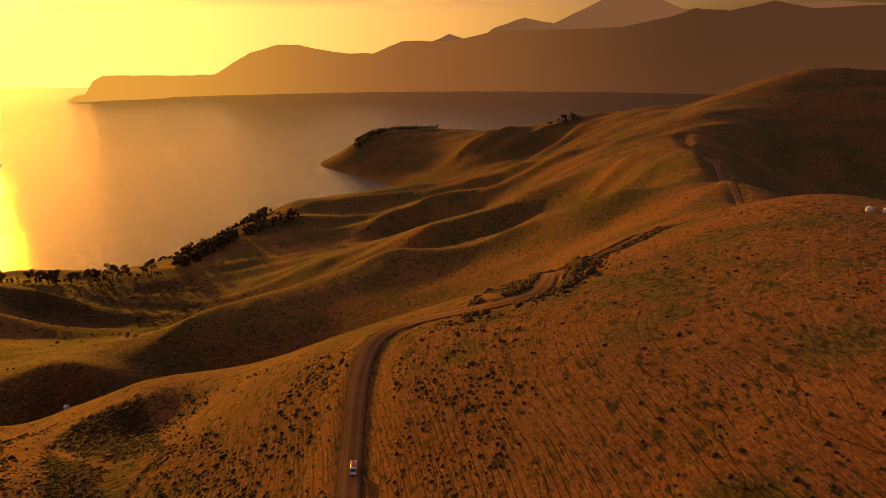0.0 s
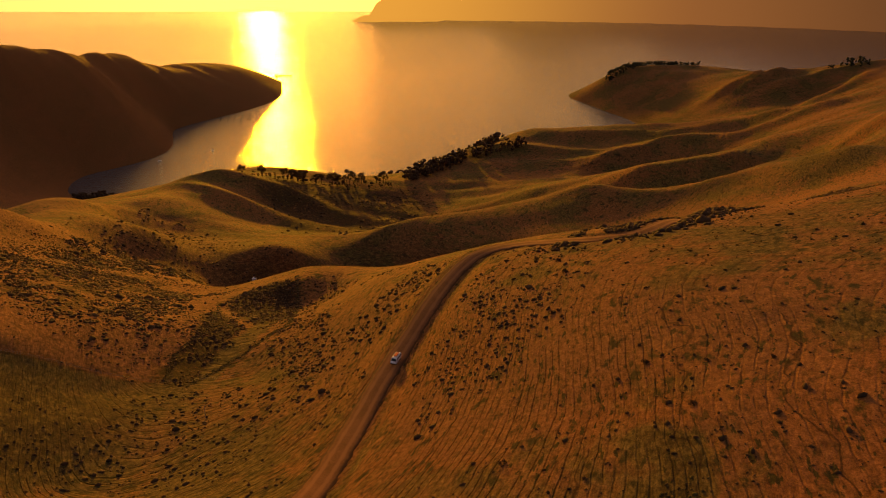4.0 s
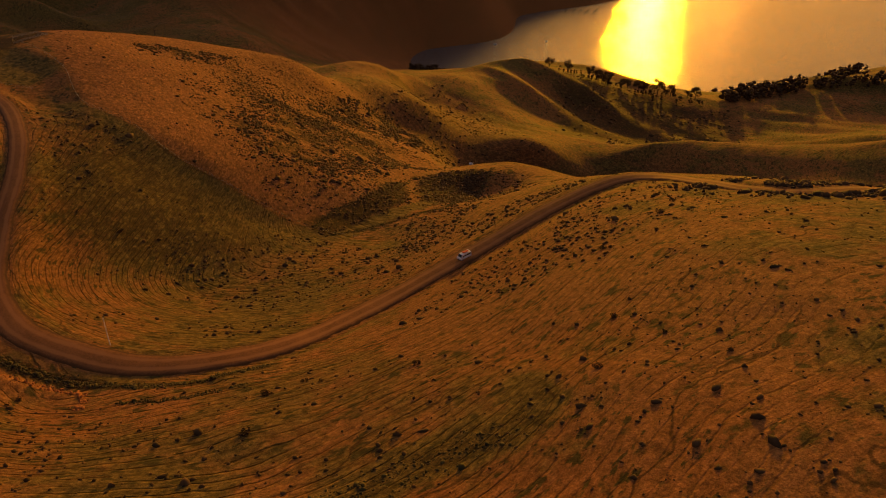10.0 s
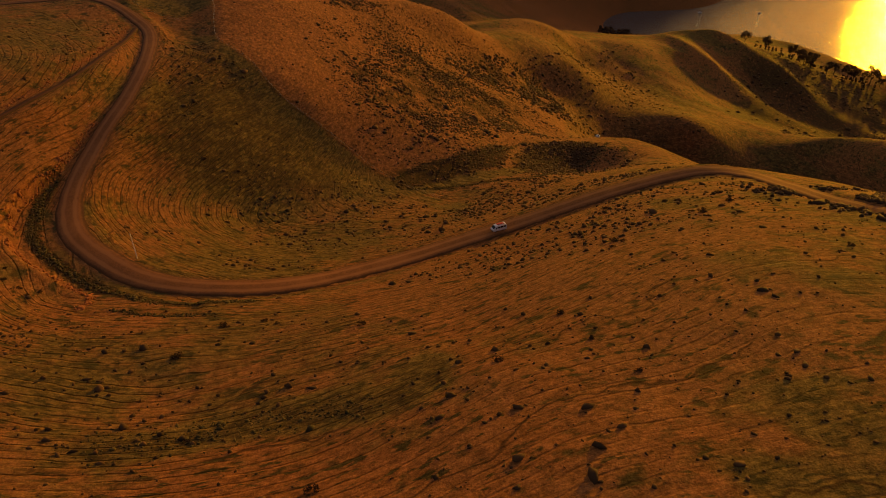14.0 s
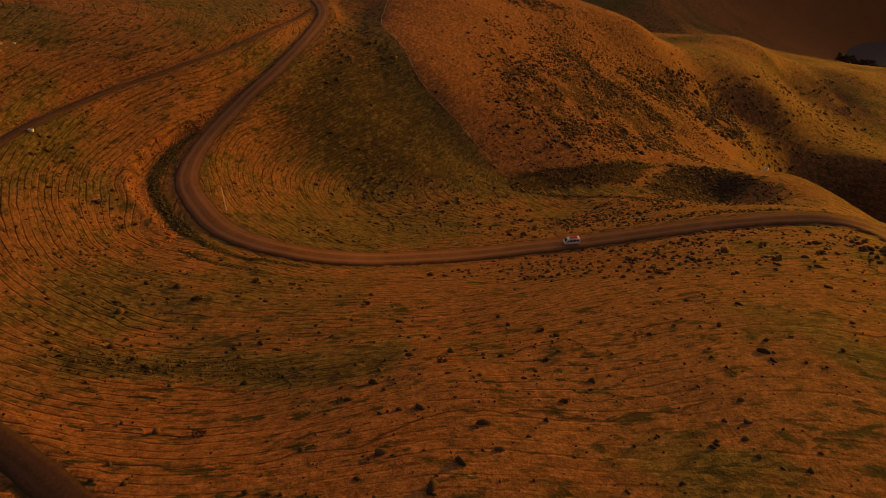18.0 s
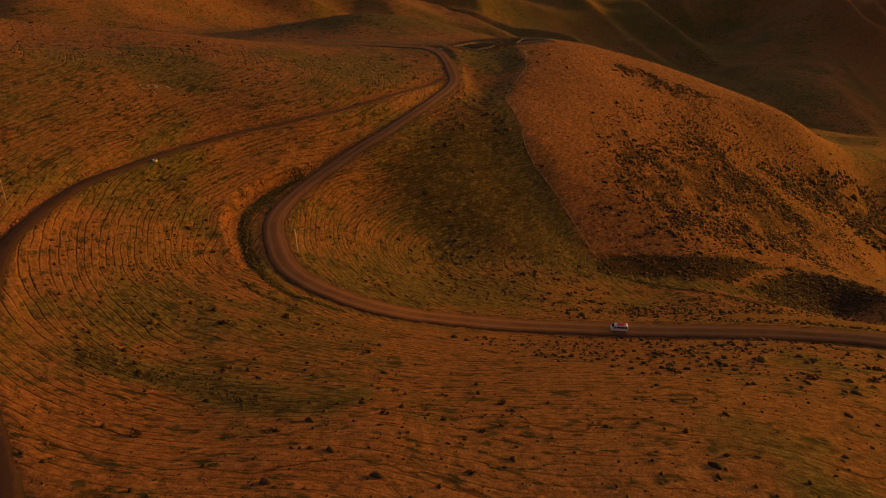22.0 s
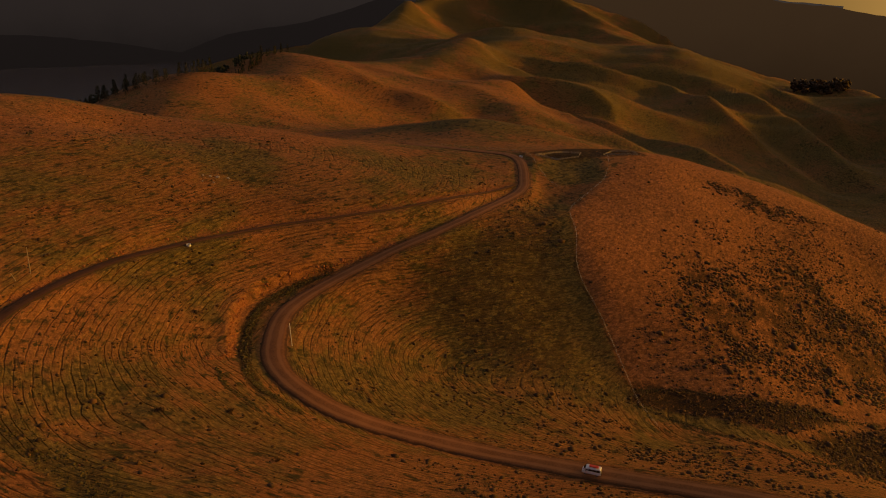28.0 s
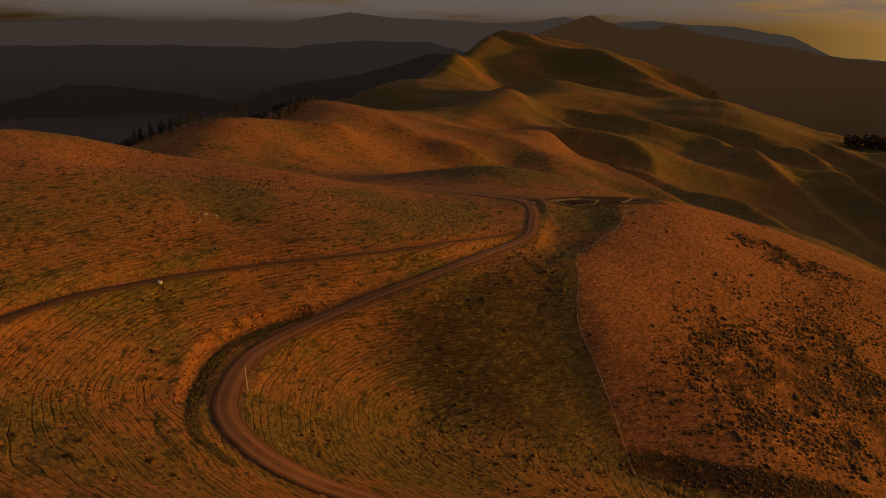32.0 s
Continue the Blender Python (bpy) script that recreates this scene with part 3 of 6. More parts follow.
# sharp spur crests: way, lift over the slope, half width
SPURS = [
    ([(-545, -322), (-574, -281), (-589, -259), (-602, -237), (-623, -206), (-625, -172), (-628, -112)], 10, 34),
    ([(-682, -289), (-688, -240), (-693, -204), (-701, -170), (-722, -135), (-753, -84)], 11, 32),
    ([(-990, -304), (-992, -254), (-993, -201), (-980, -150), (-956, -99), (-911, -46), (-851, 1), (-803, 56), (-764, 102)], 20, 36),
    ([(-1028, -233), (-1050, -188), (-1075, -135), (-1078, -77), (-1074, -44), (-1062, -21), (-1039, -9), (-986, 19)], 24, 38),
    ([(-1021, -64), (-999, -19), (-974, 33), (-949, 70), (-926, 104), (-894, 131), (-856, 168), (-821, 197), (-792, 223), (-747, 263)], 22, 36),
    ([(-1302, -291), (-1311, -242), (-1326, -158), (-1331, -107), (-1344, -47), (-1367, 26), (-1318, 76), (-1250, 128), (-1222, 156), (-1201, 183), (-1169, 229), (-1123, 264), (-1076, 302), (-1029, 340)], 28, 42),
    ([(-1457, 113), (-1436, 158), (-1409, 214), (-1338, 276), (-1248, 322), (-1187, 350), (-1137, 375), (-1084, 402)], 32, 46),
    ([(-1603, 224), (-1574, 265), (-1529, 327), (-1444, 370), (-1410, 409), (-1371, 454)], 26, 44),
    ([(-589, 144), (-586, 194), (-585, 218), (-576, 256), (-565, 287), (-544, 343)], 8, 30),
    ([(-1205, -318), (-1196, -268), (-1182, -206), (-1166, -146), (-1142, -78)], 20, 40),
    ([(-2786, -319), (-2801, -231), (-2812, -145), (-2822, -38), (-2828, 45), (-2831, 129)], 45, 70),
    ([(-3008, -187), (-3017, -105), (-3025, -13)], 45, 70),
    ([(-2528, -478), (-2470, -354), (-2460, -221), (-2470, -114), (-2440, -26), (-2300, 54)], 40, 46),
    ([(-2568, -900), (-2565, -694), (-2536, -536), (-2511, -418)], 42, 52),
    ([(-2568, -927), (-2350, -930), (-2130, -900), (-1900, -860)], 46, 60),
    ([(-39, 819), (-11, 827), (23, 827), (64, 830), (98, 833), (131, 824)], 16, 28),
    ([(-120, 1090), (-85, 1120), (-44, 1155), (-5, 1181), (52, 1175), (89, 1155)], 19, 32),
    ([(-263, 1258), (-180, 1278), (-95, 1281), (-15, 1247), (30, 1246), (75, 1245), (124, 1250), (173, 1221), (219, 1204), (269, 1205), (304, 1182)], 18, 30),
    ([(170, 1925), (146, 1902), (99, 1891), (60, 1872)], 17, 26),
    ([(225, 1915), (206, 1896), (158, 1869), (112, 1847)], 17, 26),
    ([(330, 1865), (312, 1856), (243, 1836), (170, 1830)], 18, 28),
    ([(395, 1790), (369, 1772), (305, 1725), (236, 1666)], 18, 30),
    ([(-1350, 590), (-1266, 608), (-1192, 634), (-1177, 672), (-1120, 716)], 39, 29),
    ([(-1340, 660), (-1264, 674), (-1199, 698), (-1110, 735)], 35, 27),
    ([(-1340, 720), (-1261, 737), (-1214, 766), (-1130, 820)], 35, 29),
    ([(-247, 507), (-223, 550), (-187, 595), (-112, 634), (-42, 642), (32, 626), (99, 636), (163, 602)], 11, 28),
]


def spur_lift(x, y):
    x, y = np.ravel(x), np.ravel(y)
    out = np.zeros(x.shape)
    for points, lift, half in SPURS:
        line = curve(points, 5.0)
        lo, hi = line.min(0) - 3 * half, line.max(0) + 3 * half
        k = np.nonzero((x > lo[0]) & (x < hi[0]) & (y > lo[1]) & (y < hi[1]))[0]
        if len(k):
            d, i, _ = nearest(x[k] + 6 * rough_noise(x[k] / 70, y[k] / 70, 2, 71), y[k] + 6 * rough_noise(x[k] / 70, y[k] / 70, 2, 73), line)
            ends = np.minimum(smooth(-1, len(line) * 0.2, i), smooth(len(line), len(line) * 0.7, i))
            out[k] = np.maximum(out[k], lift * (0.3 + 0.7 * ends) * np.exp(-np.abs(d / half) ** 1.35))
    return out


ROAD = curve([(-318, -30), (-298, 4), (-286, 34), (-281, 50), (-276, 61), (-264, 71), (-238, 81.5), (-214, 86.5), (-174, 82), (-140, 73), (-109, 61), (-82, 53), (-57, 53), (-36.5, 62.3), (-24.8, 72), (-17.8, 86), (-15.5, 104), (-19, 130), (-22.5, 155), (-24, 180), (-25, 205), (-24, 225), (-20, 238), (-9, 244), (10, 242), (25, 241), (38, 248), (46, 272), (52, 305), (63, 340), (86, 372), (118, 396), (154, 403), (184, 415), (201, 443), (213, 482), (230, 540), (250, 603), (267, 660), (281, 718), (291, 748), (312, 800), (330, 850), (328, 890), (345, 960), (365, 1043)])
TRACK = curve([(119.1, 110.9), (103.3, 93.7), (84.2, 73.8), (63, 50.1), (43, 35), (28, 24), (11, 14), (-5, 9), (-19, 6), (-34, 5), (-50, 7.5), (-69, 12), (-95, 23), (-117, 39.5), (-146, 57), (-190, 73), (-222, 81)])


def level(line, blur):
    """Adds a height to each point of a way: the land's, evened out along it."""
    z = base_height(line[:, 0], line[:, 1])
    reach = np.arange(-3 * blur, 3 * blur + 1)
    bell = np.exp(-0.5 * (reach / blur) ** 2)
    z = np.convolve(np.pad(z, 3 * blur, mode="edge"), bell / bell.sum(), "valid")
    return np.column_stack([line, z])


ROAD, TRACK = level(ROAD, 7), level(TRACK, 5)
ROAD_HALF, TRACK_HALF = 3.5, 2.5
SCAR = curve([(-15, 55), (-21, 57), (-29, 52), (-36, 47), (-44, 42), (-51, 39), (-60, 38), (-70, 38), (-81, 42), (-94, 49), (-106, 54), (-122, 61)], 1.5)


DIPS = [([(-284, 84), (-290, 106), (-262, 117), (-206, 111), (-190, 106), (-196, 97), (-232, 90)], 2.4, 9), ([(-180, 103), (-186, 116), (-151, 136), (-120, 158), (-106, 156), (-110, 140), (-120, 122), (-142, 108)], 2.0, 11)]


def land(x, y):
    """The finished height of the ground."""
    shape = np.shape(x)
    z = np.maximum(base_height(x, y), -100.0)
    z = z + flutes(x, y, z)
    xr, yr, zr = np.ravel(x), np.ravel(y), np.ravel(z).copy()
    zr += spur_lift(x, y) * smooth(-32, 15, zr)
    for corners, depth, soft in DIPS:
        zr -= depth * inside(xr, yr, corners, soft)
    zr += smooth(-25, 10, zr) * (0.55 * rough_noise(xr / 22, yr / 22, 3, 31) + 0.22 * rough_noise(xr / 4.5, yr / 4.5, 2, 37))
    for line, half, bank in ((TRACK, TRACK_HALF, 2.2), (ROAD, ROAD_HALF, 3.6)):
        lo, hi = line[:, :2].min(0) - 16, line[:, :2].max(0) + 16
        k = np.nonzero((xr > lo[0]) & (xr < hi[0]) & (yr > lo[1]) & (yr < hi[1]))[0]
        if not len(k):
            continue
        d, i, side = nearest(xr[k], yr[k], line)
        way = line[i, 2] - 0.25
        blend = smooth(half + 0.3, half + bank + np.abs(zr[k] - way) * 1.1, d)
        zr[k] = way * (1 - blend) + zr[k] * blend
    k = np.nonzero((xr > 20) & (xr < 240) & (yr > 250) & (yr < 480))[0]
    if len(k):
        d, i, side = nearest(xr[k], yr[k], ROAD)
        zr[k] += 2.3 * smooth(4.4, 7.5, d) * smooth(24, 9, d) * (side < 0) * smooth(252, 285, yr[k]) * smooth(400, 384, yr[k])
    k = np.nonzero((xr > -130) & (xr < -5) & (yr > 20) & (yr < 80))[0]
    if len(k):
        d, i, side = nearest(xr[k], yr[k], SCAR)
        r, j, _ = nearest(xr[k], yr[k], ROAD)
        along_scar = smooth(-1, 9, i) * smooth(len(SCAR), len(SCAR) - 24, i)
        bench = ROAD[j, 2] - 0.7 + 0.15 * np.maximum(r - 7.0, 0)
        low = (side <= 0) * smooth(4.6, 7.0, r) * smooth(26, 20, r) * along_scar
        zr[k] += 0.72 * low * np.minimum(0, bench - zr[k])
        lip = (side > 0) * smooth(0.0, 1.2 + 0.9 * rough_noise(xr[k] / 4, yr[k] / 4, 2, 91), d)
        foot = 0.72 * np.minimum(0, bench - zr[k]) * (side > 0) * smooth(2.5, 0.3, d) * along_scar
        zr[k] += foot * (1 - lip) + 0.35 * along_scar * lip * smooth(5, 1.5, d)
    return zr.reshape(shape)


xs = steps([(-4400, 60), (-3300, 26), (-1800, 16), (-700, 6.5), (-345, 2.0), (-280, 1.5), (120, 1.5), (200, 3.5), (700, 13), (2600, 70)])
ys = steps([(-2600, 70), (-700, 16), (-140, 2.6), (0, 1.5), (280, 1.5), (360, 2.6), (700, 6), (1500, 12), (2400, 20), (2900, 60)])
gx, gy = np.meshgrid(xs, ys, indexing="ij")
gz = land(gx, gy)
ground = tagged(grid_mesh("ground", xs, ys, gz, grass), "steep dry pasture hills running down to the sea", "ground", kind="structure")

# zones of cover on the land
TAN = [(-258, 121), (-232, 117), (-206, 115), (-182, 124), (-158, 131), (-138, 147), (-119, 159), (-111, 165), (-121, 180), (-126, 204), (-138, 226), (-156, 252), (-170, 276), (-190, 300), (-260, 345), (-400, 340), (-480, 220), (-330, 128)]
GULLY_SCRUB = [(-118, 163), (-101, 163), (-106, 183), (-110, 199), (-114, 214), (-128, 226), (-148, 240), (-148, 229), (-134, 210), (-125, 193), (-121, 177)]
SPUR_DARK = [(-116, 222), (-102, 231), (-130, 281), (-142, 282), (-154, 276), (-156, 255), (-133, 234)]
SLOPE_OLIVE = [(-10, 20), (30, 40), (40, 66), (0, 56), (-30, 40), (-70, 32), (-130, 54), (-215, 76), (-250, 40), (-220, 0), (-160, -50), (-60, -60), (0, -30)]
SHADE_SIDE = [(-131, 72), (-167, 88), (-205, 95), (-200, 112), (-150, 128), (-106, 150), (-90, 130), (-94, 100), (-96, 84), (-104, 72)]
NORTH_GREEN = [(-250, 500), (-120, 590), (30, 580), (160, 560), (230, 600), (255, 760), (300, 900), (340, 1000), (250, 900), (180, 700), (60, 680), (-110, 670), (-250, 580)]
MOUND = [(-372, -110), (-396, -60), (-408, 0), (-424, 50), (-470, 70), (-482, 10), (-462, -50), (-440, -100)]
DRAW = [(-256, 210), (-268, 227), (-252, 240), (-246, 256), (-240, 272), (-236, 284), (-222, 278), (-228, 262), (-232, 246), (-240, 232)]
BRUSH = [(-280, 255), (-318, 303), (-338, 340), (-330, 360), (-296, 366), (-264, 352), (-250, 326), (-270, 306), (-266, 280)]
FAR_FLANK = [(-330, 330), (-374, 371), (-449, 475), (-470, 530), (-413, 540), (-278, 465), (-250, 470), (-180, 380), (-230, 330)]
BAND = [(-95, -129), (-160, -112), (-197, -76), (-233, -24), (-206, -7), (-158, -42), (-134, -88), (-67, -87)]
HEATH = [(-185, 158), (-250, 185), (-300, 210), (-330, 260), (-290, 310), (-200, 312), (-160, 252), (-131, 208), (-122, 178), (-150, 160)]
STREAK = [(-316, 171), (-322, 184), (-324, 200), (-325, 222), (-324, 240), (-310, 228), (-300, 210), (-297, 194), (-294, 178), (-302, 171)]
THICKET = [(-191, 162), (-209, 172), (-214, 190), (-250, 215), (-240, 235), (-252, 262), (-232, 280), (-175, 268), (-172, 247), (-165, 226), (-149, 203), (-141, 189), (-154, 178), (-164, 168)]
HOLLOW_FENCE = [(-258, 135), (-206, 132), (-158, 152), (-118, 180), (-96, 172), (-88, 150), (-84, 126), (-96, 106), (-124, 98), (-150, 100), (-200, 106), (-240, 104)]
HOLLOW = [(-238, 86), (-214, 93), (-174, 88), (-140, 78), (-109, 65), (-82, 55), (-58, 56), (-40, 66), (-28, 78), (-22, 92), (-20, 108), (-23, 150), (-40, 176), (-80, 180), (-104, 164), (-138, 146), (-182, 124), (-215, 114)]
YARD = [(-240, 100), (-258, 86), (-292, 82), (-312, 100), (-286, 114), (-258, 122)]
SPUR_SCRUB = [(-28, 192), (-30, 240), (-62, 262), (-112, 272), (-118, 245), (-96, 205), (-60, 178)]
BEHIND = [(-190, 305), (-130, 300), (-60, 300), (60, 420), (100, 560), (-200, 560), (-420, 560), (-430, 350), (-260, 345)]
PENS = [(-276, 80), (-286, 70), (-336, 84), (-342, 120), (-322, 136), (-304, 116), (-288, 100)]
NORTH_FLANK = [(-440, 60), (-520, 90), (-660, 110), (-720, 40), (-880, 20), (-1010, -70), (-1050, -140), (-1260, -240), (-1500, -260), (-1900, -380), (-2100, 0), (-1700, 500), (-900, 500), (-500, 330)]
VALLEY_BUSH = [(-461, 700), (-520, 800), (-480, 850), (-420, 900), (-340, 950), (-290, 880), (-250, 700), (-230, 560), (-330, 560), (-400, 660)]
SADDLE = [(-380, -60), (-430, 40), (-640, 80), (-800, 20), (-1000, -100), (-1000, -260), (-700, -280), (-450, -180)]
# faint old ways, drains, the stream and a dark line along the fence: line, half width, strength
OLD_LINES = [([(-92, 48.0), (-76.5, 44.6), (-58.4, 43.0), (-38.6, 50.6), (-22.6, 62.2), (-10.6, 76), (-6, 92)], 2.0, 2.2), ([(-11, 62), (-3, 72), (1, 84)], 0.8, 0.7), ([(-60, 103), (-72, 103), (-101, 103), (-132, 106)], 0.7, 0.8), ([(-20, -38), (-43, -24), (-77, -7), (-115, 22), (-149, 50), (-195, 71)], 1.0, 0.7),
             ([(-101, 163), (-101, 176), (-99, 193), (-99, 215), (-98, 224), (-123, 270), (-134, 288)], 1.1, 1.0), ([(-111, 165), (-121, 180), (-126, 204), (-138, 226), (-156, 252)], 1.2, 1.0),
             ([(-58, 12), (-52, 20), (-48, 28)], 1.6, 0.7), ([(-250, 118), (-236, 112), (-222, 100)], 0.6, 0.7),
             ([(-232, 116.5), (-206, 114.5), (-182, 123.5), (-158, 130.5), (-138, 146.5), (-119, 158.5), (-110, 164)], 0.8, 1.0)]
GULLY_GREEN = curve([(-100, 170), (-104, 188), (-107, 207), (-111, 225)])
FIELD_OLIVE = [(-66, 12), (-10, 14), (40, 46), (76, 84), (60, 84), (30, 62), (0, 46), (-40, 36)]
DAMP = curve([(44, 58), (51, 68), (53, 86), (59, 104), (52, 113)])
FLUSHES = [(93, 152, 14), (100, 137, 10), (7, 203, 13), (54, 183, 16), (68, 187, 12), (20, 222, 14), (-8, 86, 7), (120, 200, 16), (35, 40, 9), (106, 144, 14), (112, 134, 13)]
FIELD_BOX = [(-20, 20), (140, 20), (140, 260), (-20, 260)]
CREST = [(-22, 216), (-8, 222), (30, 215), (80, 200), (120, 190), (150, 220), (110, 300), (60, 250), (10, 236), (-18, 236)]
PENINSULA = [(-700, 760), (-1150, 560), (-1700, 600), (-2300, 900), (-1800, 2600), (-1200, 2450), (-820, 1100)]
# tawny peninsula grass, made paler to stand in for bright haze
tan = np.maximum(inside(gx, gy, TAN, 1.2), 0.8 * inside(gx, gy, PENINSULA, 90))
scrub = np.maximum(np.maximum(inside(gx, gy, GULLY_SCRUB, 3), inside(gx, gy, SPUR_DARK, 4)), (0.42 + 0.5 * rough_noise(gx / 26, gy / 16, 3, 77)) * inside(gx, gy, HEATH, 30))
scrub = np.maximum(scrub, 0.75 * inside(gx, gy, STREAK, 8) * smooth(-0.25, 0.2, rough_noise(gx / 9, gy / 7, 3, 78)))
scrub = np.maximum(scrub, 0.8 * inside(gx, gy, DRAW, 6))
scrub = np.maximum(scrub, 0.6 * inside(gx, gy, FAR_FLANK, 24) * smooth(-0.4, 0.2, rough_noise(gx / 18, gy / 18, 3, 82)))
# scrub tone deepened in the hollow to stand in for the slope's shade
scrub = np.maximum(scrub, 0.3 * inside(gx, gy, HOLLOW_FENCE, 16))
scrub = np.maximum(scrub, 0.62 * inside(gx, gy, SHADE_SIDE, 12))
tan = np.maximum(tan, np.maximum(0.6 * inside(gx, gy, FAR_FLANK, 24), 0.6 * inside(gx, gy, BAND, 16)))
scrub = np.maximum(scrub, 0.75 * inside(gx, gy, BRUSH, 16) * smooth(-0.35, 0.2, rough_noise(gx / 14, gy / 14, 3, 80)))
scrub = np.maximum(scrub, 0.8 * inside(gx, gy, THICKET, 14) * smooth(-0.2, 0.3, rough_noise(gx / 11, gy / 8, 3, 79)))
scrub = np.maximum(scrub, 0.35 * inside(gx, gy, SPUR_SCRUB, 14))
scrub = np.maximum(scrub, 0.5 * inside(gx, gy, BEHIND, 25))
# olive pasture; its strength along the fence also paints in shade
green = np.maximum((0.85 + 0.35 * rough_noise(gx / 18, gy / 18, 4, 61)) * (0.42 * inside(gx, gy, HOLLOW, 5) + 0.60 * inside(gx, gy, HOLLOW_FENCE, 20)), 0.9 * inside(gx, gy, YARD, 5)) * (1 - tan)
d, i, side = nearest(gx, gy, DAMP)
damp = (smooth(7.5, 2.0, d + 3.5 * rough_noise(gx.ravel() / 9, gy.ravel() / 9, 3, 81)) * smooth(-3, 5, i)).reshape(gx.shape)
for x, y, r in FLUSHES:
    damp = np.maximum(damp, 0.75 * smooth(1.0, 0.2, np.hypot((gx - x) / r, (gy - y) / r) + 0.6 * rough_noise(gx / 8, gy / 8, 3, 83)))
damp = np.maximum(damp, 0.32 * inside(gx, gy, FIELD_OLIVE, 14) * (0.8 + 0.5 * rough_noise(gx / 14, gy / 14, 3, 93)))
d, i, side = nearest(gx, gy, GULLY_GREEN)
damp = np.maximum(damp, 0.9 * smooth(6.5, 3.0, d + 2 * rough_noise(gx.ravel() / 6, gy.ravel() / 6, 2, 94)).reshape(gx.shape))
damp = np.maximum(damp, 0.55 * inside(gx, gy, CREST, 16) * (0.7 + rough_noise(gx / 18, gy / 18, 3, 85)))
green = np.maximum(green, damp)
green = np.maximum(green, 0.5 * inside(gx, gy, SLOPE_OLIVE, 18) * (0.7 + rough_noise(gx / 30, gy / 20, 3, 87)))
green = np.maximum(green, 0.75 * inside(gx, gy, MOUND, 16))
green = np.maximum(green, 0.6 * inside(gx, gy, NORTH_GREEN, 30) * (0.8 + 0.6 * rough_noise(gx / 60, gy / 60, 3, 89)))
green = np.maximum(green, 0.3 * inside(gx, gy, BEHIND, 25) * (1 - tan))
scrub = np.maximum(scrub, 0.5 * smooth(0.6, 1.0, damp) * inside(gx, gy, FIELD_BOX, 5))
scrub = np.maximum(scrub, 0.95 * inside(gx, gy, PENS, 4))
green = np.maximum(green, 0.7 * inside(gx, gy, NORTH_FLANK, 60) * (0.85 + 0.5 * rough_noise(gx / 90, gy / 90, 3, 95)))
scrub = np.maximum(scrub, 0.8 * inside(gx, gy, VALLEY_BUSH, 30))
scrub = np.maximum(scrub, 0.4 * inside(gx, gy, SADDLE, 40) * smooth(-0.1, 0.4, rough_noise(gx / 60, gy / 45, 3, 97)))
away = np.hypot(gx + 60, gy - 120)
west = smooth(330, 200, gy) * smooth(-250, -400, gx)
green = np.maximum(green, (west * smooth(850, 1250, away) + (1 - west) * 0.5 * smooth(330, 700, away)) * (0.62 + 0.9 * rough_noise(gx / 120, gy / 120, 3, 41)))
scrub = np.maximum(scrub, (1 - inside(gx, gy, PENINSULA, 90)) * smooth(400, 700, away) * smooth(140, 30, gz) * 0.4 * smooth(0.0, 0.35, rough_noise(gx / 90, gy / 90, 3, 47)))
shape = gx.shape
d, i, side = nearest(gx, gy, SCAR)
soil = (smooth(1.3, 0.5, d) * smooth(-0.1, 0.25, rough_noise(gx.ravel() / 4, gy.ravel() / 4, 3, 51) + 0.15)).reshape(shape)
d, i, side = nearest(gx, gy, TRACK)
band = smooth(2.4, 3.0, d) * smooth(5.6, 4.0, d) * (side > 0) * smooth(-0.25, 0.2, rough_noise(gx.ravel() / 5, gy.ravel() / 5, 2, 53))
soil = np.maximum(soil, band.reshape(shape))
soil = np.maximum(soil, 0.8 * smooth(-25, -27.5, gz) * inside(gx, gy, [(-560, 960), (-520, 1200), (-400, 1240), (-330, 1000), (-420, 900)], 20))
for points, half, amount in OLD_LINES:
    d, i, side = nearest(gx, gy, curve(points))
    faint = amount * (smooth(half + 0.9, half * 0.4, d) * (0.75 + 0.6 * rough_noise(gx.ravel() / 9, gy.ravel() / 9, 2, 99))).reshape(shape)
    scrub, green = np.maximum(scrub, faint), np.maximum(green, faint * 0.7)
d, i, side = nearest(gx, gy, ROAD)
verge = (smooth(4.0, 5.0, d) * smooth(8.0, 6.0, d)).reshape(shape)
green = np.maximum(green, 0.45 * verge)
scrub *= 1 - 0.9 * soil
contour = ground.data.attributes.new("contour", "FLOAT", "POINT")
contour.data.foreach_set("value", base_height(gx, gy).astype(np.float32).ravel())
terraces = ground.data.attributes.new("terraces", "FLOAT", "POINT")
terraces.data.foreach_set("value", (0.22 + 0.78 * smooth(190, 80, np.hypot(gx + 70, gy - 70)) + 0.2 * inside(gx, gy, FIELD_OLIVE, 20) - 0.55 * inside(gx, gy, HOLLOW_FENCE, 14)).astype(np.float32).ravel())
layer = ground.data.color_attributes.new("zones", "FLOAT_COLOR", "POINT")
layer.data.foreach_set("color", np.clip(np.stack([tan, green, scrub, soil], -1), 0, 1).astype(np.float32).ravel())


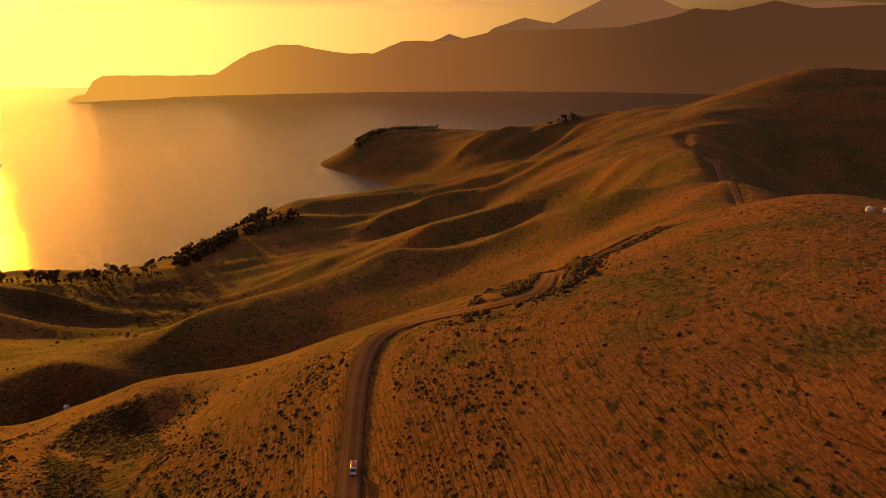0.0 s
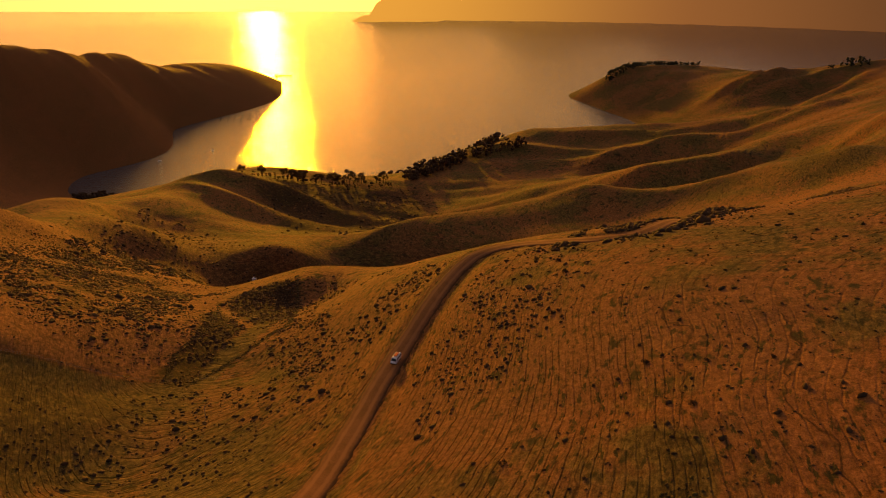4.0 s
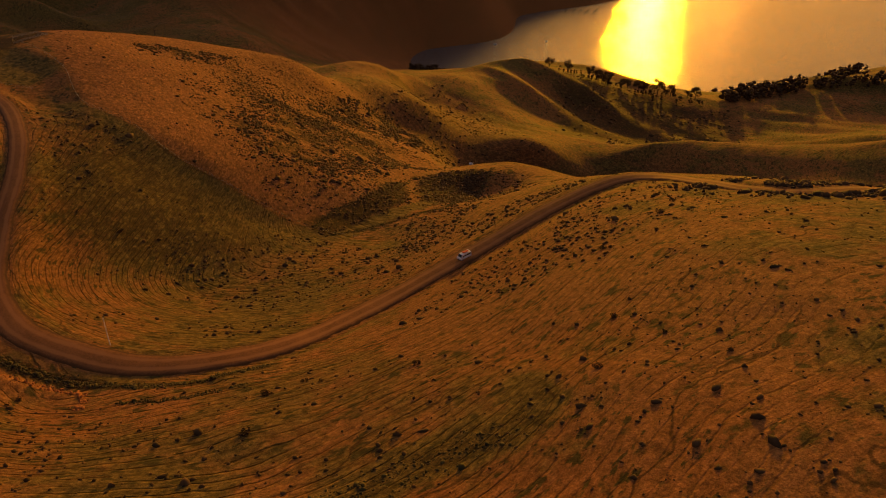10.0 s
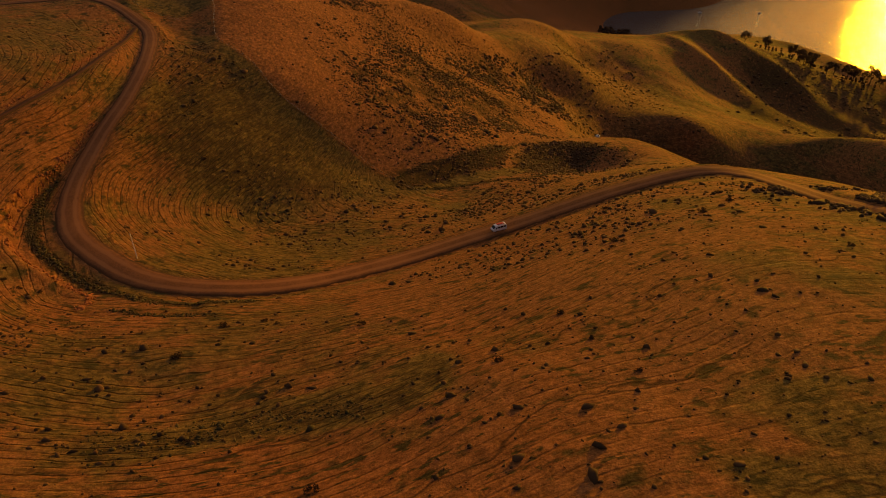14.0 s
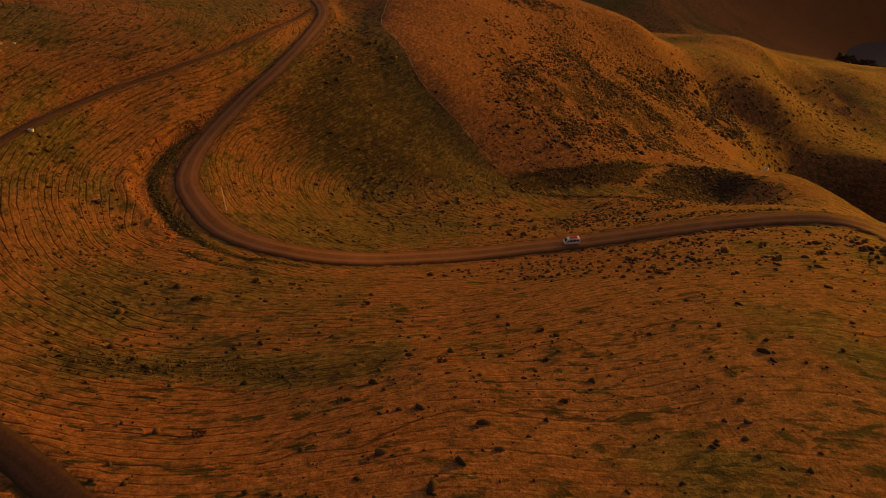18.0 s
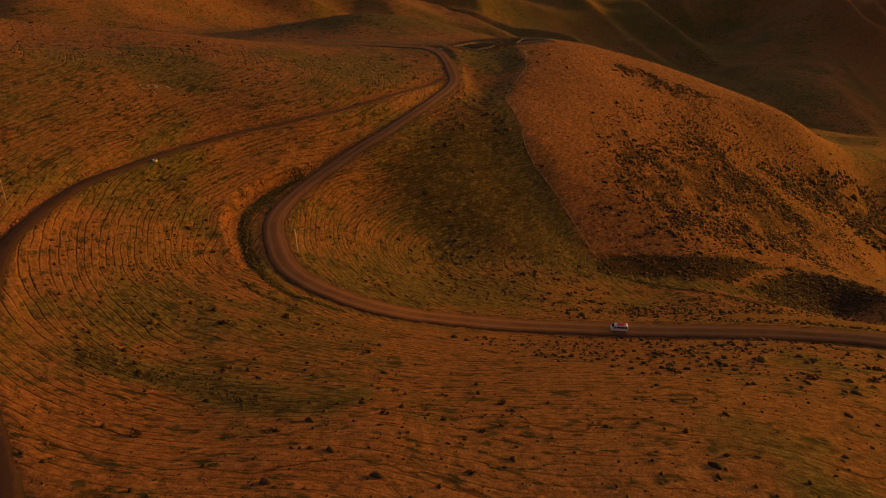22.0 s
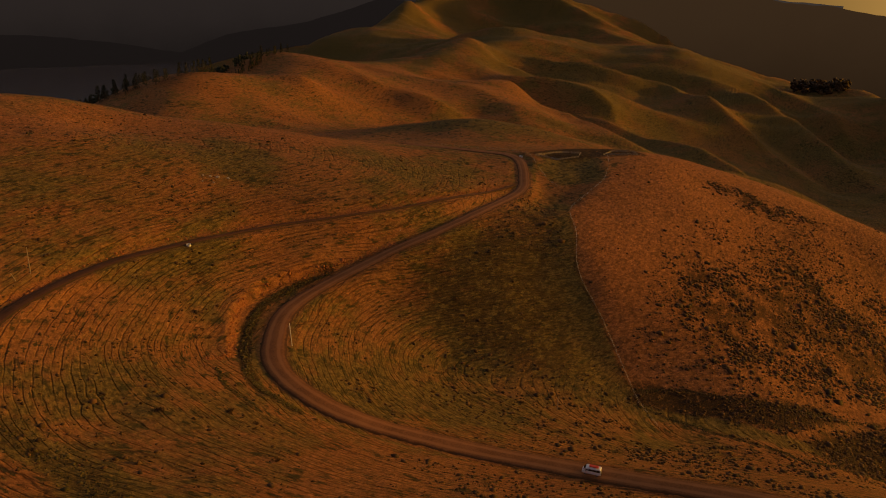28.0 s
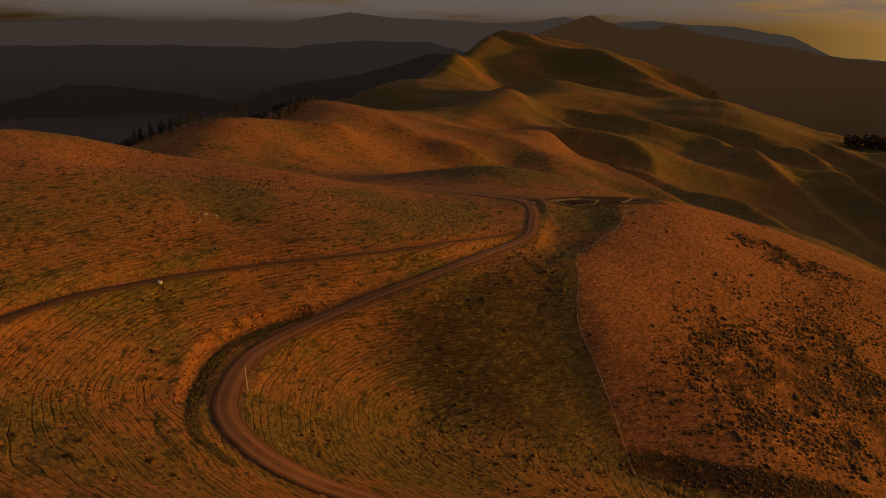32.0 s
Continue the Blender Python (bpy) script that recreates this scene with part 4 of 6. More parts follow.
def ribbon(name, line, half, rise, mat, label):
    """A road bed: a low-crowned strip along a way, with u across and v along."""
    ways = np.gradient(line[:, :2], axis=0)
    ways /= np.linalg.norm(ways, axis=1)[:, None]
    side = np.column_stack([ways[:, 1], -ways[:, 0]])
    bm = bmesh.new()
    uv = bm.loops.layers.uv.new("UVMap")
    rows, marks = [], np.linspace(-1, 1, 9)
    for k, (p, q) in enumerate(zip(line, side)):
        wide = half * (1 - (0.5 * float(smooth(-20, -130, p[0])) if half < 3 else 0) + 0.03 * math.sin(k * 0.37) + 0.03 * math.sin(k * 1.31) + 0.18 * math.exp(-((p[0] + 42) ** 2 + (p[1] - 60) ** 2) / 900) - 0.34 * float(smooth(262, 330, p[1]) * smooth(405, 385, p[1])))
        row = []
        for m in marks:
            drop = -0.35 if abs(m) == 1 else -0.05 if abs(abs(m) - 0.5) < 0.01 else 0.0
            row.append(bm.verts.new((p[0] + q[0] * m * wide, p[1] + q[1] * m * wide, p[2] + rise + 0.12 * (1 - m * m) + drop)))
        rows.append(row)
    for k, (a, b) in enumerate(zip(rows, rows[1:])):
        for j in range(8):
            f = bm.faces.new((a[j], a[j + 1], b[j + 1], b[j]))
            f.smooth = True
            for loop, (u, v) in zip(f.loops, ((j, k), (j + 1, k), (j + 1, k + 1), (j, k + 1))):
                loop[uv].uv = (u / 8, v * 0.1)
    me = bpy.data.meshes.new(name)
    bm.to_mesh(me)
    bm.free()
    me.materials.append(mat)
    return tagged(new(name, me), label, "road", kind="structure")


ribbon("road", ROAD, ROAD_HALF, 0.02, gravel, "reddish gravel road winding round a hairpin bend")
ribbon("farm_track", TRACK, TRACK_HALF, 0.02, track_dirt, "narrow gravel farm track cut across the slope")

# The sea, and hills and ranges in the far distance
sx = steps([(-4900, 160), (-1500, 60), (500, 60), (4900, 160)])
sy = steps([(-4900, 160), (800, 60), (2600, 60), (4900, 160)])
wx, wy = np.meshgrid(sx, sy, indexing="ij")
wz = SEA + 24 * smooth(3300, 4900, np.hypot(wx, wy))
sea = tagged(grid_mesh("sea", sx, sy, wz, water), "calm evening sea with small ripples", "water", kind="structure")


def far_ridge(name, eye, reach, profile, foot, mat, label, seed):
    """A range of hills at a distance: profile of (bearing in degrees from north, height of its crest)."""
    bearings = np.arange(profile[0][0], profile[-1][0], 0.12)
    tops = np.interp(bearings, [b for b, _ in profile], [h for _, h in profile])
    tops = tops + 7 * rough_noise(bearings / 1.3, bearings * 0 + seed, 4, seed) * (tops > foot + 25)
    bm = bmesh.new()
    rows = []
    for b, h in zip(bearings, tops):
        x, y = math.sin(radians(b)), math.cos(radians(b))
        wob = 14 * math.sin(b * 1.7 + seed) + 8 * math.sin(b * 4.1)
        row = []
        for k, (back, part) in enumerate(((-110, 0.0), (-80, 0.3), (-48, 0.62), (-18, 0.92), (0, 1.0), (16, 0.8), (40, 0.0))):
            d = reach + back + wob * (0.6 if k < 4 else 0.2)
            row.append(bm.verts.new((eye[0] + x * d, eye[1] + y * d, foot + (h - foot) * part)))
        rows.append(row)
    for a, b in zip(rows, rows[1:]):
        for j in range(6):
            bm.faces.new((a[j], b[j], b[j + 1], a[j + 1])).smooth = True
    me = bpy.data.meshes.new(name)
    bm.to_mesh(me)
    bm.free()
    me.materials.append(mat)
    return tagged(new(name, me), label, "backdrop", kind="structure")


NORTH = [(-26.0, -40), (-25.4, 30), (-24.9, 90), (-24.2, 122), (-20, 112), (-16.5, 110), (-13.9, 230), (-11.8, 278), (-10.1, 277), (-7.6, 231), (-4.6, 221), (-2.3, 295), (1.6, 297), (4.7, 347), (10.3, 362), (14.5, 374), (17.6, 424), (19.6, 480), (21.9, 459), (24.8, 511), (27.3, 469), (31.5, 484), (41.1, 438)]
HEADLAND = [(-27.4, -14), (-26.6, -4), (-26.1, 20), (-24.8, 29), (-22.5, 35), (-21.2, 26), (-20.2, 12), (-19.6, -14)]
NORTH_BEHIND = [(-0.1, 283), (1.4, 336), (3.4, 282), (4.7, 363), (7.2, 435), (9.4, 396), (13.5, 557), (16.3, 567), (18.8, 481), (22.2, 468), (28.6, 516), (31.5, 494), (41, 493)]
WEST_RANGE = [(-156.9, 454), (-148.2, 484), (-144.8, 497), (-142, 527), (-139.1, 506), (-136.4, 503), (-133.6, 524), (-129.6, 505), (-124.5, 580), (-121, 545), (-116.7, 534), (-113.2, 518), (-110.2, 533), (-108.1, 561), (-105.5, 509), (-103.4, 527), (-101.8, 534), (-98.6, 510), (-95.9, 499), (-92.1, 444), (-89.5, 333), (-85.1, 301)]
WEST_DARK = [(-114, 304), (-111, 421), (-108, 480), (-106, 518), (-103.8, 461), (-101.8, 449), (-100, 481), (-98.1, 437), (-95.8, 414), (-92, 380), (-89.5, 342), (-86.2, 327), (-79, 253), (-75, 205), (-71, 140), (-66, 50), (-62, -38)]
INLET_FAR = [(-159.7, 304), (-148.4, 362), (-137.7, 368), (-129.7, 355), (-123.6, 404), (-118.4, 397), (-114, 311), (-112.2, 205)]
INLET_NEAR = [(-157.8, 61), (-148.9, 54), (-146.8, 102), (-144.7, 152), (-141.8, 142), (-136.9, 86), (-133.2, 37), (-129.8, 132), (-123.7, 202), (-118.4, 327), (-114.4, 312)]
# backdrop ranges whose haze and glow lie in their emission colour
far_ridge("far_shore_hills", (0, 4), 4650, NORTH, -40, distance_colour("far_shore_air", (0.10, 0.040, 0.015), (0.085, 0.036, 0.014), True), "long dark hill range with evening haze glow in its colour", 3)
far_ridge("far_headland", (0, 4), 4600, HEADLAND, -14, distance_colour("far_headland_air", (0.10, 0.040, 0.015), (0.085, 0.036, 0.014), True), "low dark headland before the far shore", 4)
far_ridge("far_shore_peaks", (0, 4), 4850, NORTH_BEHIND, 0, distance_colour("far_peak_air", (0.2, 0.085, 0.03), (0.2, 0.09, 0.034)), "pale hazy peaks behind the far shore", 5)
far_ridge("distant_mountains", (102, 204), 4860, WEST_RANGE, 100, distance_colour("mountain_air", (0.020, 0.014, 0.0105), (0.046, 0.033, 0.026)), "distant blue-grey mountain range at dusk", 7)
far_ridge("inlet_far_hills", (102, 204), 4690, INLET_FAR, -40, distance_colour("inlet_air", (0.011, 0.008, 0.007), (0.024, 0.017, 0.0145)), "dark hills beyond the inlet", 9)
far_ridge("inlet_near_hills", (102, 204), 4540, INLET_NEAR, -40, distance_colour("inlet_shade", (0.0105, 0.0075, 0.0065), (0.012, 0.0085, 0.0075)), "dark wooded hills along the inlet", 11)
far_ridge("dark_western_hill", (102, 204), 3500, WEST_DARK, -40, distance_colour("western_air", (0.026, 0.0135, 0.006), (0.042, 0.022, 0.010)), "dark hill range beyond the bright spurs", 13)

# Plants: tussocks and scrub as loose cover, trees by the shore, pines on the far slope
def part(name, bm, mat, parent=None, label=""):
    me = bpy.data.meshes.new(name)
    bm.to_mesh(me)
    bm.free()
    me.materials.append(mat)
    ob = new(name, me)
    if parent:
        ob.parent = parent
    if label:
        tagged(ob, label)
    return ob


def holder(name, x, y, z, turn=0.0):
    ob = new(name)
    ob.matrix_world = pose(x, y, z, 0, 0, turn)
    return ob


ball = bmesh.new()
bmesh.ops.create_icosphere(ball, subdivisions=1, radius=1.0)
BALL_CO = np.array([v.co[:] for v in ball.verts])
BALL_TRI = np.array([[v.index for v in f.verts] for f in ball.faces])
ball.free()


def clump_mesh(name, places, sizes, squash, mat, seed, jag=0.35, keep=1.0):
    """Many small ragged clumps in one mesh: a jagged dome each."""
    rng = np.random.default_rng(seed)
    m, k = len(places), len(BALL_CO)
    turn = rng.uniform(0, 2 * math.pi, m)
    co = BALL_CO[None] * (1 + jag * rng.uniform(-1, 1, (m, k, 1)))
    co = co * (sizes[:, None, None] * np.stack([rng.uniform(0.8, 1.5, m), rng.uniform(0.7, 1.1, m), np.full(m, squash) * rng.uniform(0.8, 1.3, m)], -1)[:, None])
    c, s = np.cos(turn)[:, None], np.sin(turn)[:, None]
    co = np.stack([co[..., 0] * c - co[..., 1] * s, co[..., 0] * s + co[..., 1] * c, co[..., 2]], -1) + places[:, None]
    tri = (BALL_TRI[None] + np.arange(m)[:, None, None] * k).reshape(-1, 3)
    me = bpy.data.meshes.new(name)
    me.vertices.add(m * k), me.loops.add(tri.size), me.polygons.add(len(tri))
    me.vertices.foreach_set("co", co.ravel().astype(np.float32))
    me.loops.foreach_set("vertex_index", tri.ravel().astype(np.int32))
    me.polygons.foreach_set("loop_start", np.arange(0, tri.size, 3, dtype=np.int32))
    me.update(calc_edges=True)
    me.materials.append(mat)
    return new(name, me)


def sprinkle(corners, count, seed, patch=0.0, gap=30.0, soft=6.0):
    """Random places inside a polygon on the land, thinned into drifts and kept off the ways."""
    rng = np.random.default_rng(seed)
    c = np.array(corners, float)
    xy = rng.uniform(c.min(0), c.max(0), (count, 2))
    keep = rng.uniform(0, 1, count) < inside(xy[:, 0], xy[:, 1], corners, soft)
    keep &= rough_noise(xy[:, 0] / gap, xy[:, 1] / gap, 3, seed) > patch + 0.25 * rng.uniform(-1, 1, count)
    xy = xy[keep]
    d, _, _ = nearest(xy[:, 0], xy[:, 1], ROAD)
    e, _, _ = nearest(xy[:, 0], xy[:, 1], TRACK)
    xy = xy[(d > 5.2) & (e > 3.2)]
    return np.column_stack([xy, land(xy[:, 0], xy[:, 1])]), rng


FIELD = [(-16, 100), (-14, 180), (-16, 236), (40, 236), (80, 330), (150, 400), (215, 440), (190, 260), (140, 120), (100, 40), (-40, -120), (-150, -130), (-230, 0), (-220, 70), (-100, 20), (-20, 40)]
INSIDE_BEND = [(-205, 84), (-140, 78), (-82, 56), (-42, 66), (-25, 95), (-26, 150), (-30, 190), (-70, 175), (-96, 160), (-150, 128), (-205, 108)]
spots_, rng = sprinkle(FIELD, 36000, 101, 0.0)
tagged(clump_mesh("tussocks", spots_, rng.gamma(1.5, 0.10, len(spots_)) + 0.07, 0.8, leaf_dark, 1, 0.5), "low dark tussocks dotted over the dry pasture", "tussocks", kind="stuff")
spots_, rng = sprinkle(INSIDE_BEND, 5600, 102, 0.0)
tagged(clump_mesh("tussocks", spots_, rng.gamma(2.0, 0.12, len(spots_)) + 0.12, 0.75, leaf_dark, 2), "dark tussocks in the hollow inside the bend", "tussocks", kind="stuff")
UPPER_SLOPE = [(-10, 20), (30, 40), (60, 66), (40, 80), (0, 62), (-30, 40), (-70, 32), (-130, 54), (-215, 76), (-230, 70), (-160, 40), (-120, 0), (-60, -40), (-10, -30)]
spots_, rng = sprinkle(UPPER_SLOPE, 3600, 115, -0.05, 16)
tagged(clump_mesh("tussocks", spots_, rng.gamma(2.0, 0.10, len(spots_)) + 0.16, 0.75, leaf_dark, 15, 0.5), "dark tussocks on the slope above the bend", "tussocks", kind="stuff")
ROADSIDE = [(-15, 150), (-13, 200), (-15, 236), (12, 236), (30, 215), (20, 160), (5, 120)]
spots_, rng = sprinkle(ROADSIDE, 1100, 103, -0.05, 14)
tagged(clump_mesh("tussocks", spots_, rng.gamma(2.0, 0.14, len(spots_)) + 0.15, 0.75, leaf_dark, 3), "thick dark tussocks beside the gravel road", "tussocks", kind="stuff")
SPUR = [(-29, 170), (-29, 240), (-60, 266), (-125, 290), (-135, 270), (-100, 205), (-62, 165)]
spots_, rng = sprinkle(SPUR, 5200, 104, -0.12, 22)
tagged(clump_mesh("scrub", spots_, rng.gamma(2.0, 0.13, len(spots_)) + 0.15, 0.75, leaf_dark, 4), "dark scrub bushes crowding the spur below the road", "scrub", kind="stuff")
spots_, rng = sprinkle(GULLY_SCRUB, 4200, 105, -0.25, 12, 3)
tagged(clump_mesh("scrub", spots_, rng.gamma(2.0, 0.11, len(spots_)) + 0.12, 0.7, leaf_dark, 5), "dense dark scrub in the gully bottom", "scrub", kind="stuff")
spots_, rng = sprinkle(SPUR_DARK, 3600, 122, -0.3, 12, 3)
tagged(clump_mesh("scrub", spots_, rng.gamma(2.0, 0.13, len(spots_)) + 0.15, 0.75, leaf_dark, 35), "dense dark scrub on the nose of the spur", "scrub", kind="stuff")
spots_, rng = sprinkle(HEATH, 20000, 106, -0.02, 12, 26)
tagged(clump_mesh("scrub", spots_, rng.gamma(2.0, 0.13, len(spots_)) + 0.13, 0.6, leaf_dark, 6), "scattered dark scrub on the straw-coloured hill", "scrub", kind="stuff")
spots_, rng = sprinkle(THICKET, 9500, 123, 0.0, 9, 14)
tagged(clump_mesh("scrub", spots_, rng.gamma(2.0, 0.17, len(spots_)) + 0.22, 0.7, leaf_dark, 36), "thick clumps of dark scrub low on the straw-coloured hill", "scrub", kind="stuff")
spots_, rng = sprinkle(DRAW, 2600, 124, -0.15, 9, 6)
tagged(clump_mesh("scrub", spots_, rng.gamma(2.0, 0.18, len(spots_)) + 0.25, 0.75, leaf_dark, 37), "a line of dark scrub down a draw of the straw-coloured hill", "scrub", kind="stuff")
spots_, rng = sprinkle(BRUSH, 6000, 125, 0.0, 12, 12)
tagged(clump_mesh("scrub", spots_, rng.gamma(2.0, 0.2, len(spots_)) + 0.25, 0.75, leaf_dark, 38), "dark scrub and bracken in the gully behind the hill", "scrub", kind="stuff")
spots_, rng = sprinkle(FAR_FLANK, 4000, 126, 0.0, 16, 16)
tagged(clump_mesh("scrub", spots_, rng.gamma(2.0, 0.22, len(spots_)) + 0.3, 0.7, leaf_dark, 39), "scattered dark scrub on the flank above the valley", "scrub", kind="stuff")
spots_, rng = sprinkle(STREAK, 2200, 107, 0.0, 7, 5)
tagged(clump_mesh("scrub", spots_, rng.gamma(2.0, 0.15, len(spots_)) + 0.18, 0.65, leaf_dark, 7), "a dark streak of scrub near the hilltop", "scrub", kind="stuff")
spots_, rng = sprinkle(TAN, 1500, 108, 0.0, 20, 3)
tagged(clump_mesh("scrub", spots_, rng.gamma(2.0, 0.14, len(spots_)) + 0.18, 0.7, leaf_dark, 8), "thin scrub over the straw-coloured hill", "scrub", kind="stuff")
rng = np.random.default_rng(109)
run = ROAD[(ROAD[:, 1] > 241) & (ROAD[:, 1] < 398) & (ROAD[:, 0] > 12)]
ways = np.gradient(run[:, :2], axis=0)
k = rng.integers(0, len(run), 4200)
off = 5.0 + rng.gamma(2.2, 2.0, len(k)) + 16 * k / len(run) * rng.uniform(0.2, 1, len(k))
unit = ways[k] / np.linalg.norm(ways[k], axis=1)[:, None]
xy = run[k, :2] + np.column_stack([unit[:, 1], -unit[:, 0]]) * off[:, None] + rng.uniform(-1, 1, (len(k), 2))
spots_ = np.column_stack([xy, land(xy[:, 0], xy[:, 1])])
tagged(clump_mesh("scrub", spots_, rng.gamma(2.0, 0.2, len(spots_)) + 0.3, 0.9, leaf_dark, 9), "dark scrub on the bank above the road", "scrub", kind="stuff")
k = rng.integers(0, len(run), 3600)
off = 4.6 + rng.gamma(1.6, 3.2, len(k))
unit = ways[k] / np.linalg.norm(ways[k], axis=1)[:, None]
xy = run[k, :2] - np.column_stack([unit[:, 1], -unit[:, 0]]) * off[:, None] + rng.uniform(-1, 1, (len(k), 2))
spots_ = np.column_stack([xy, land(xy[:, 0], xy[:, 1])])
tagged(clump_mesh("scrub", spots_, rng.gamma(2.0, 0.15, len(spots_)) + 0.2, 0.8, leaf_dark, 19), "brown stubbly scrub on the seaward side of the road", "scrub", kind="stuff")


def along(points, count, spread, seed):
    """Random places close to a line on the land."""
    rng = np.random.default_rng(seed)
    line = curve(points, 0.5)
    k = rng.integers(0, len(line), count)
    xy = line[k] + rng.normal(0, spread, (count, 2))
    d, _, _ = nearest(xy[:, 0], xy[:, 1], ROAD)
    xy = xy[d > 5.4]
    return np.column_stack([xy, land(xy[:, 0], xy[:, 1])]), rng


spots_, rng = along(OLD_LINES[0][0], 2200, 0.9, 121)
tagged(clump_mesh("rushes", spots_, rng.gamma(2.0, 0.06, len(spots_)) + 0.1, 0.6, rush_green, 31, 0.5), "dense dark green rushes in the ditch outside the bend", "rushes", kind="stuff")
for line, count, spread, label in ((OLD_LINES[4][0], 1500, 0.8, "dark rushes along the stream in the gully"), (OLD_LINES[5][0], 900, 0.8, "dark scrub along the edge of the straw hill"), (OLD_LINES[1][0], 260, 0.5, "a second thin line of rushes outside the bend"), ([(46, 60), (51, 70), (53, 86), (58, 100)], 500, 2.6, "dark rushes in a damp hollow of the field")):
    spots_, rng = along(line, count, spread, count)
    tagged(clump_mesh("rushes", spots_, rng.gamma(2.0, 0.05, len(spots_)) + 0.07, 0.7, rush_green, count, 0.5), label, "rushes", kind="stuff")
# crumbled earth along the cut above the bend and along the upper bank of the farm track
rng = np.random.default_rng(110)
k = rng.integers(0, len(SCAR), 900)
xy = SCAR[k, :2] + rng.normal(0, 0.55, (len(k), 2))
spots_ = np.column_stack([xy, land(xy[:, 0], xy[:, 1])])
tagged(clump_mesh("earth_clods", spots_, rng.gamma(2.0, 0.09, len(spots_)) + 0.1, 0.7, clod_earth, 10), "broken orange earth along the road cutting", "earth", kind="stuff")
run = TRACK[(TRACK[:, 0] < 60)]
ways = np.gradient(run[:, :2], axis=0)
k = rng.integers(0, len(run), 1300)
unit = ways[k] / np.linalg.norm(ways[k], axis=1)[:, None]
xy = run[k, :2] + np.column_stack([-unit[:, 1], unit[:, 0]]) * (3.2 + rng.gamma(1.5, 0.5, len(k)))[:, None]
spots_ = np.column_stack([xy, land(xy[:, 0], xy[:, 1])])
tagged(clump_mesh("earth_clods", spots_, rng.gamma(2.0, 0.08, len(spots_)) + 0.1, 0.7, clod_earth, 11), "broken orange earth on the bank of the farm track", "earth", kind="stuff")


def leaf_cloud(bm, centre, radius, count, size, rng, flat=0.8):
    """Small ragged leaf blades round a centre."""
    for _ in range(count):
        v = Vector(rng.normal(size=3)).normalized() * radius * rng.uniform(0.35, 1.0) ** 0.5
        p = Vector(centre) + Vector((v.x, v.y, v.z * flat))
        a, b = Vector(rng.normal(size=3)).normalized() * size, Vector(rng.normal(size=3)).normalized() * size
        bm.faces.new([bm.verts.new(p + q) for q in (a, b, -a * 0.8 - b * 0.3)])


def limb(bm, a, b, r0, r1, sides=6):
    a, b = Vector(a), Vector(b)
    turn = (b - a).to_track_quat("Z", "Y")
    rings = [[bm.verts.new(p + turn @ Vector((r * math.cos(t), r * math.sin(t), 0))) for t in np.linspace(0, 2 * math.pi, sides, endpoint=False)] for p, r in ((a, r0), (b, r1))]
    for k in range(sides):
        bm.faces.new((rings[0][k], rings[0][(k + 1) % sides], rings[1][(k + 1) % sides], rings[1][k]))
    bm.faces.new(rings[1])


def broad_tree(height, seed):
    """A shore tree: forked trunk, limbs and an uneven crown of leaf clouds."""
    rng = np.random.default_rng(seed)
    wood, leaves = bmesh.new(), bmesh.new()
    limb(wood, (0, 0, -1), (0.2, 0.1, height * 0.45), height * 0.035, height * 0.022)
    for k in range(7):
        t = k * 2.4 + rng.uniform(-0.4, 0.4)
        z = height * rng.uniform(0.5, 0.95)
        reach = height * rng.uniform(0.12, 0.34)
        tip = (reach * math.cos(t), reach * math.sin(t), z)
        limb(wood, (0.2, 0.1, height * rng.uniform(0.3, 0.45)), tip, height * 0.016, height * 0.006, 5)
        leaf_cloud(leaves, tip, height * rng.uniform(0.15, 0.24), 130, height * 0.045, rng, 0.75)
    return wood, leaves


def pine_tree(height, seed):
    """A pine: straight trunk with whorls of drooping branches."""
    rng = np.random.default_rng(seed)
    wood, leaves = bmesh.new(), bmesh.new()
    limb(wood, (0, 0, -1), (0, 0, height * 0.97), height * 0.022, height * 0.004)
    for z in np.linspace(0.18, 0.97, 11):
        reach = height * 0.24 * (1.05 - z) + height * 0.02
        for k in range(5):
            t = rng.uniform(0, 2 * math.pi)
            r = reach * rng.uniform(0.5, 1.1)
            tip = (r * math.cos(t), r * math.sin(t), height * (z - 0.03))
            leaf_cloud(leaves, tip, height * 0.055, 9, height * 0.034, rng, 0.7)
            if k < 2:
                limb(wood, (0, 0, height * z), tip, height * 0.006, height * 0.002, 4)
    return wood, leaves


def tree(name, kind, height, seed, leaf, label, category):
    wood, leaves = kind(height, seed)
    ob = holder(name, 0, 0, 0)
    part("trunk", wood, bark, ob)
    part("crown", leaves, leaf, ob)
    return tagged(ob, label, category)


def plant(masters, places, group, seed, low=0.8, high=1.2):
    """Copies of the master trees at places on the land."""
    rng = np.random.default_rng(seed)
    for k, (x, y) in enumerate(places):
        z = float(land(np.array([x]), np.array([y]))[0])
        m = pose(x, y, max(z, SEA) - 0.3, 0, 0, rng.uniform(0, 360)) @ Matrix.Scale(rng.uniform(low, high), 4)
        tagged(copy_thing(masters[k % len(masters)], m), group=group)


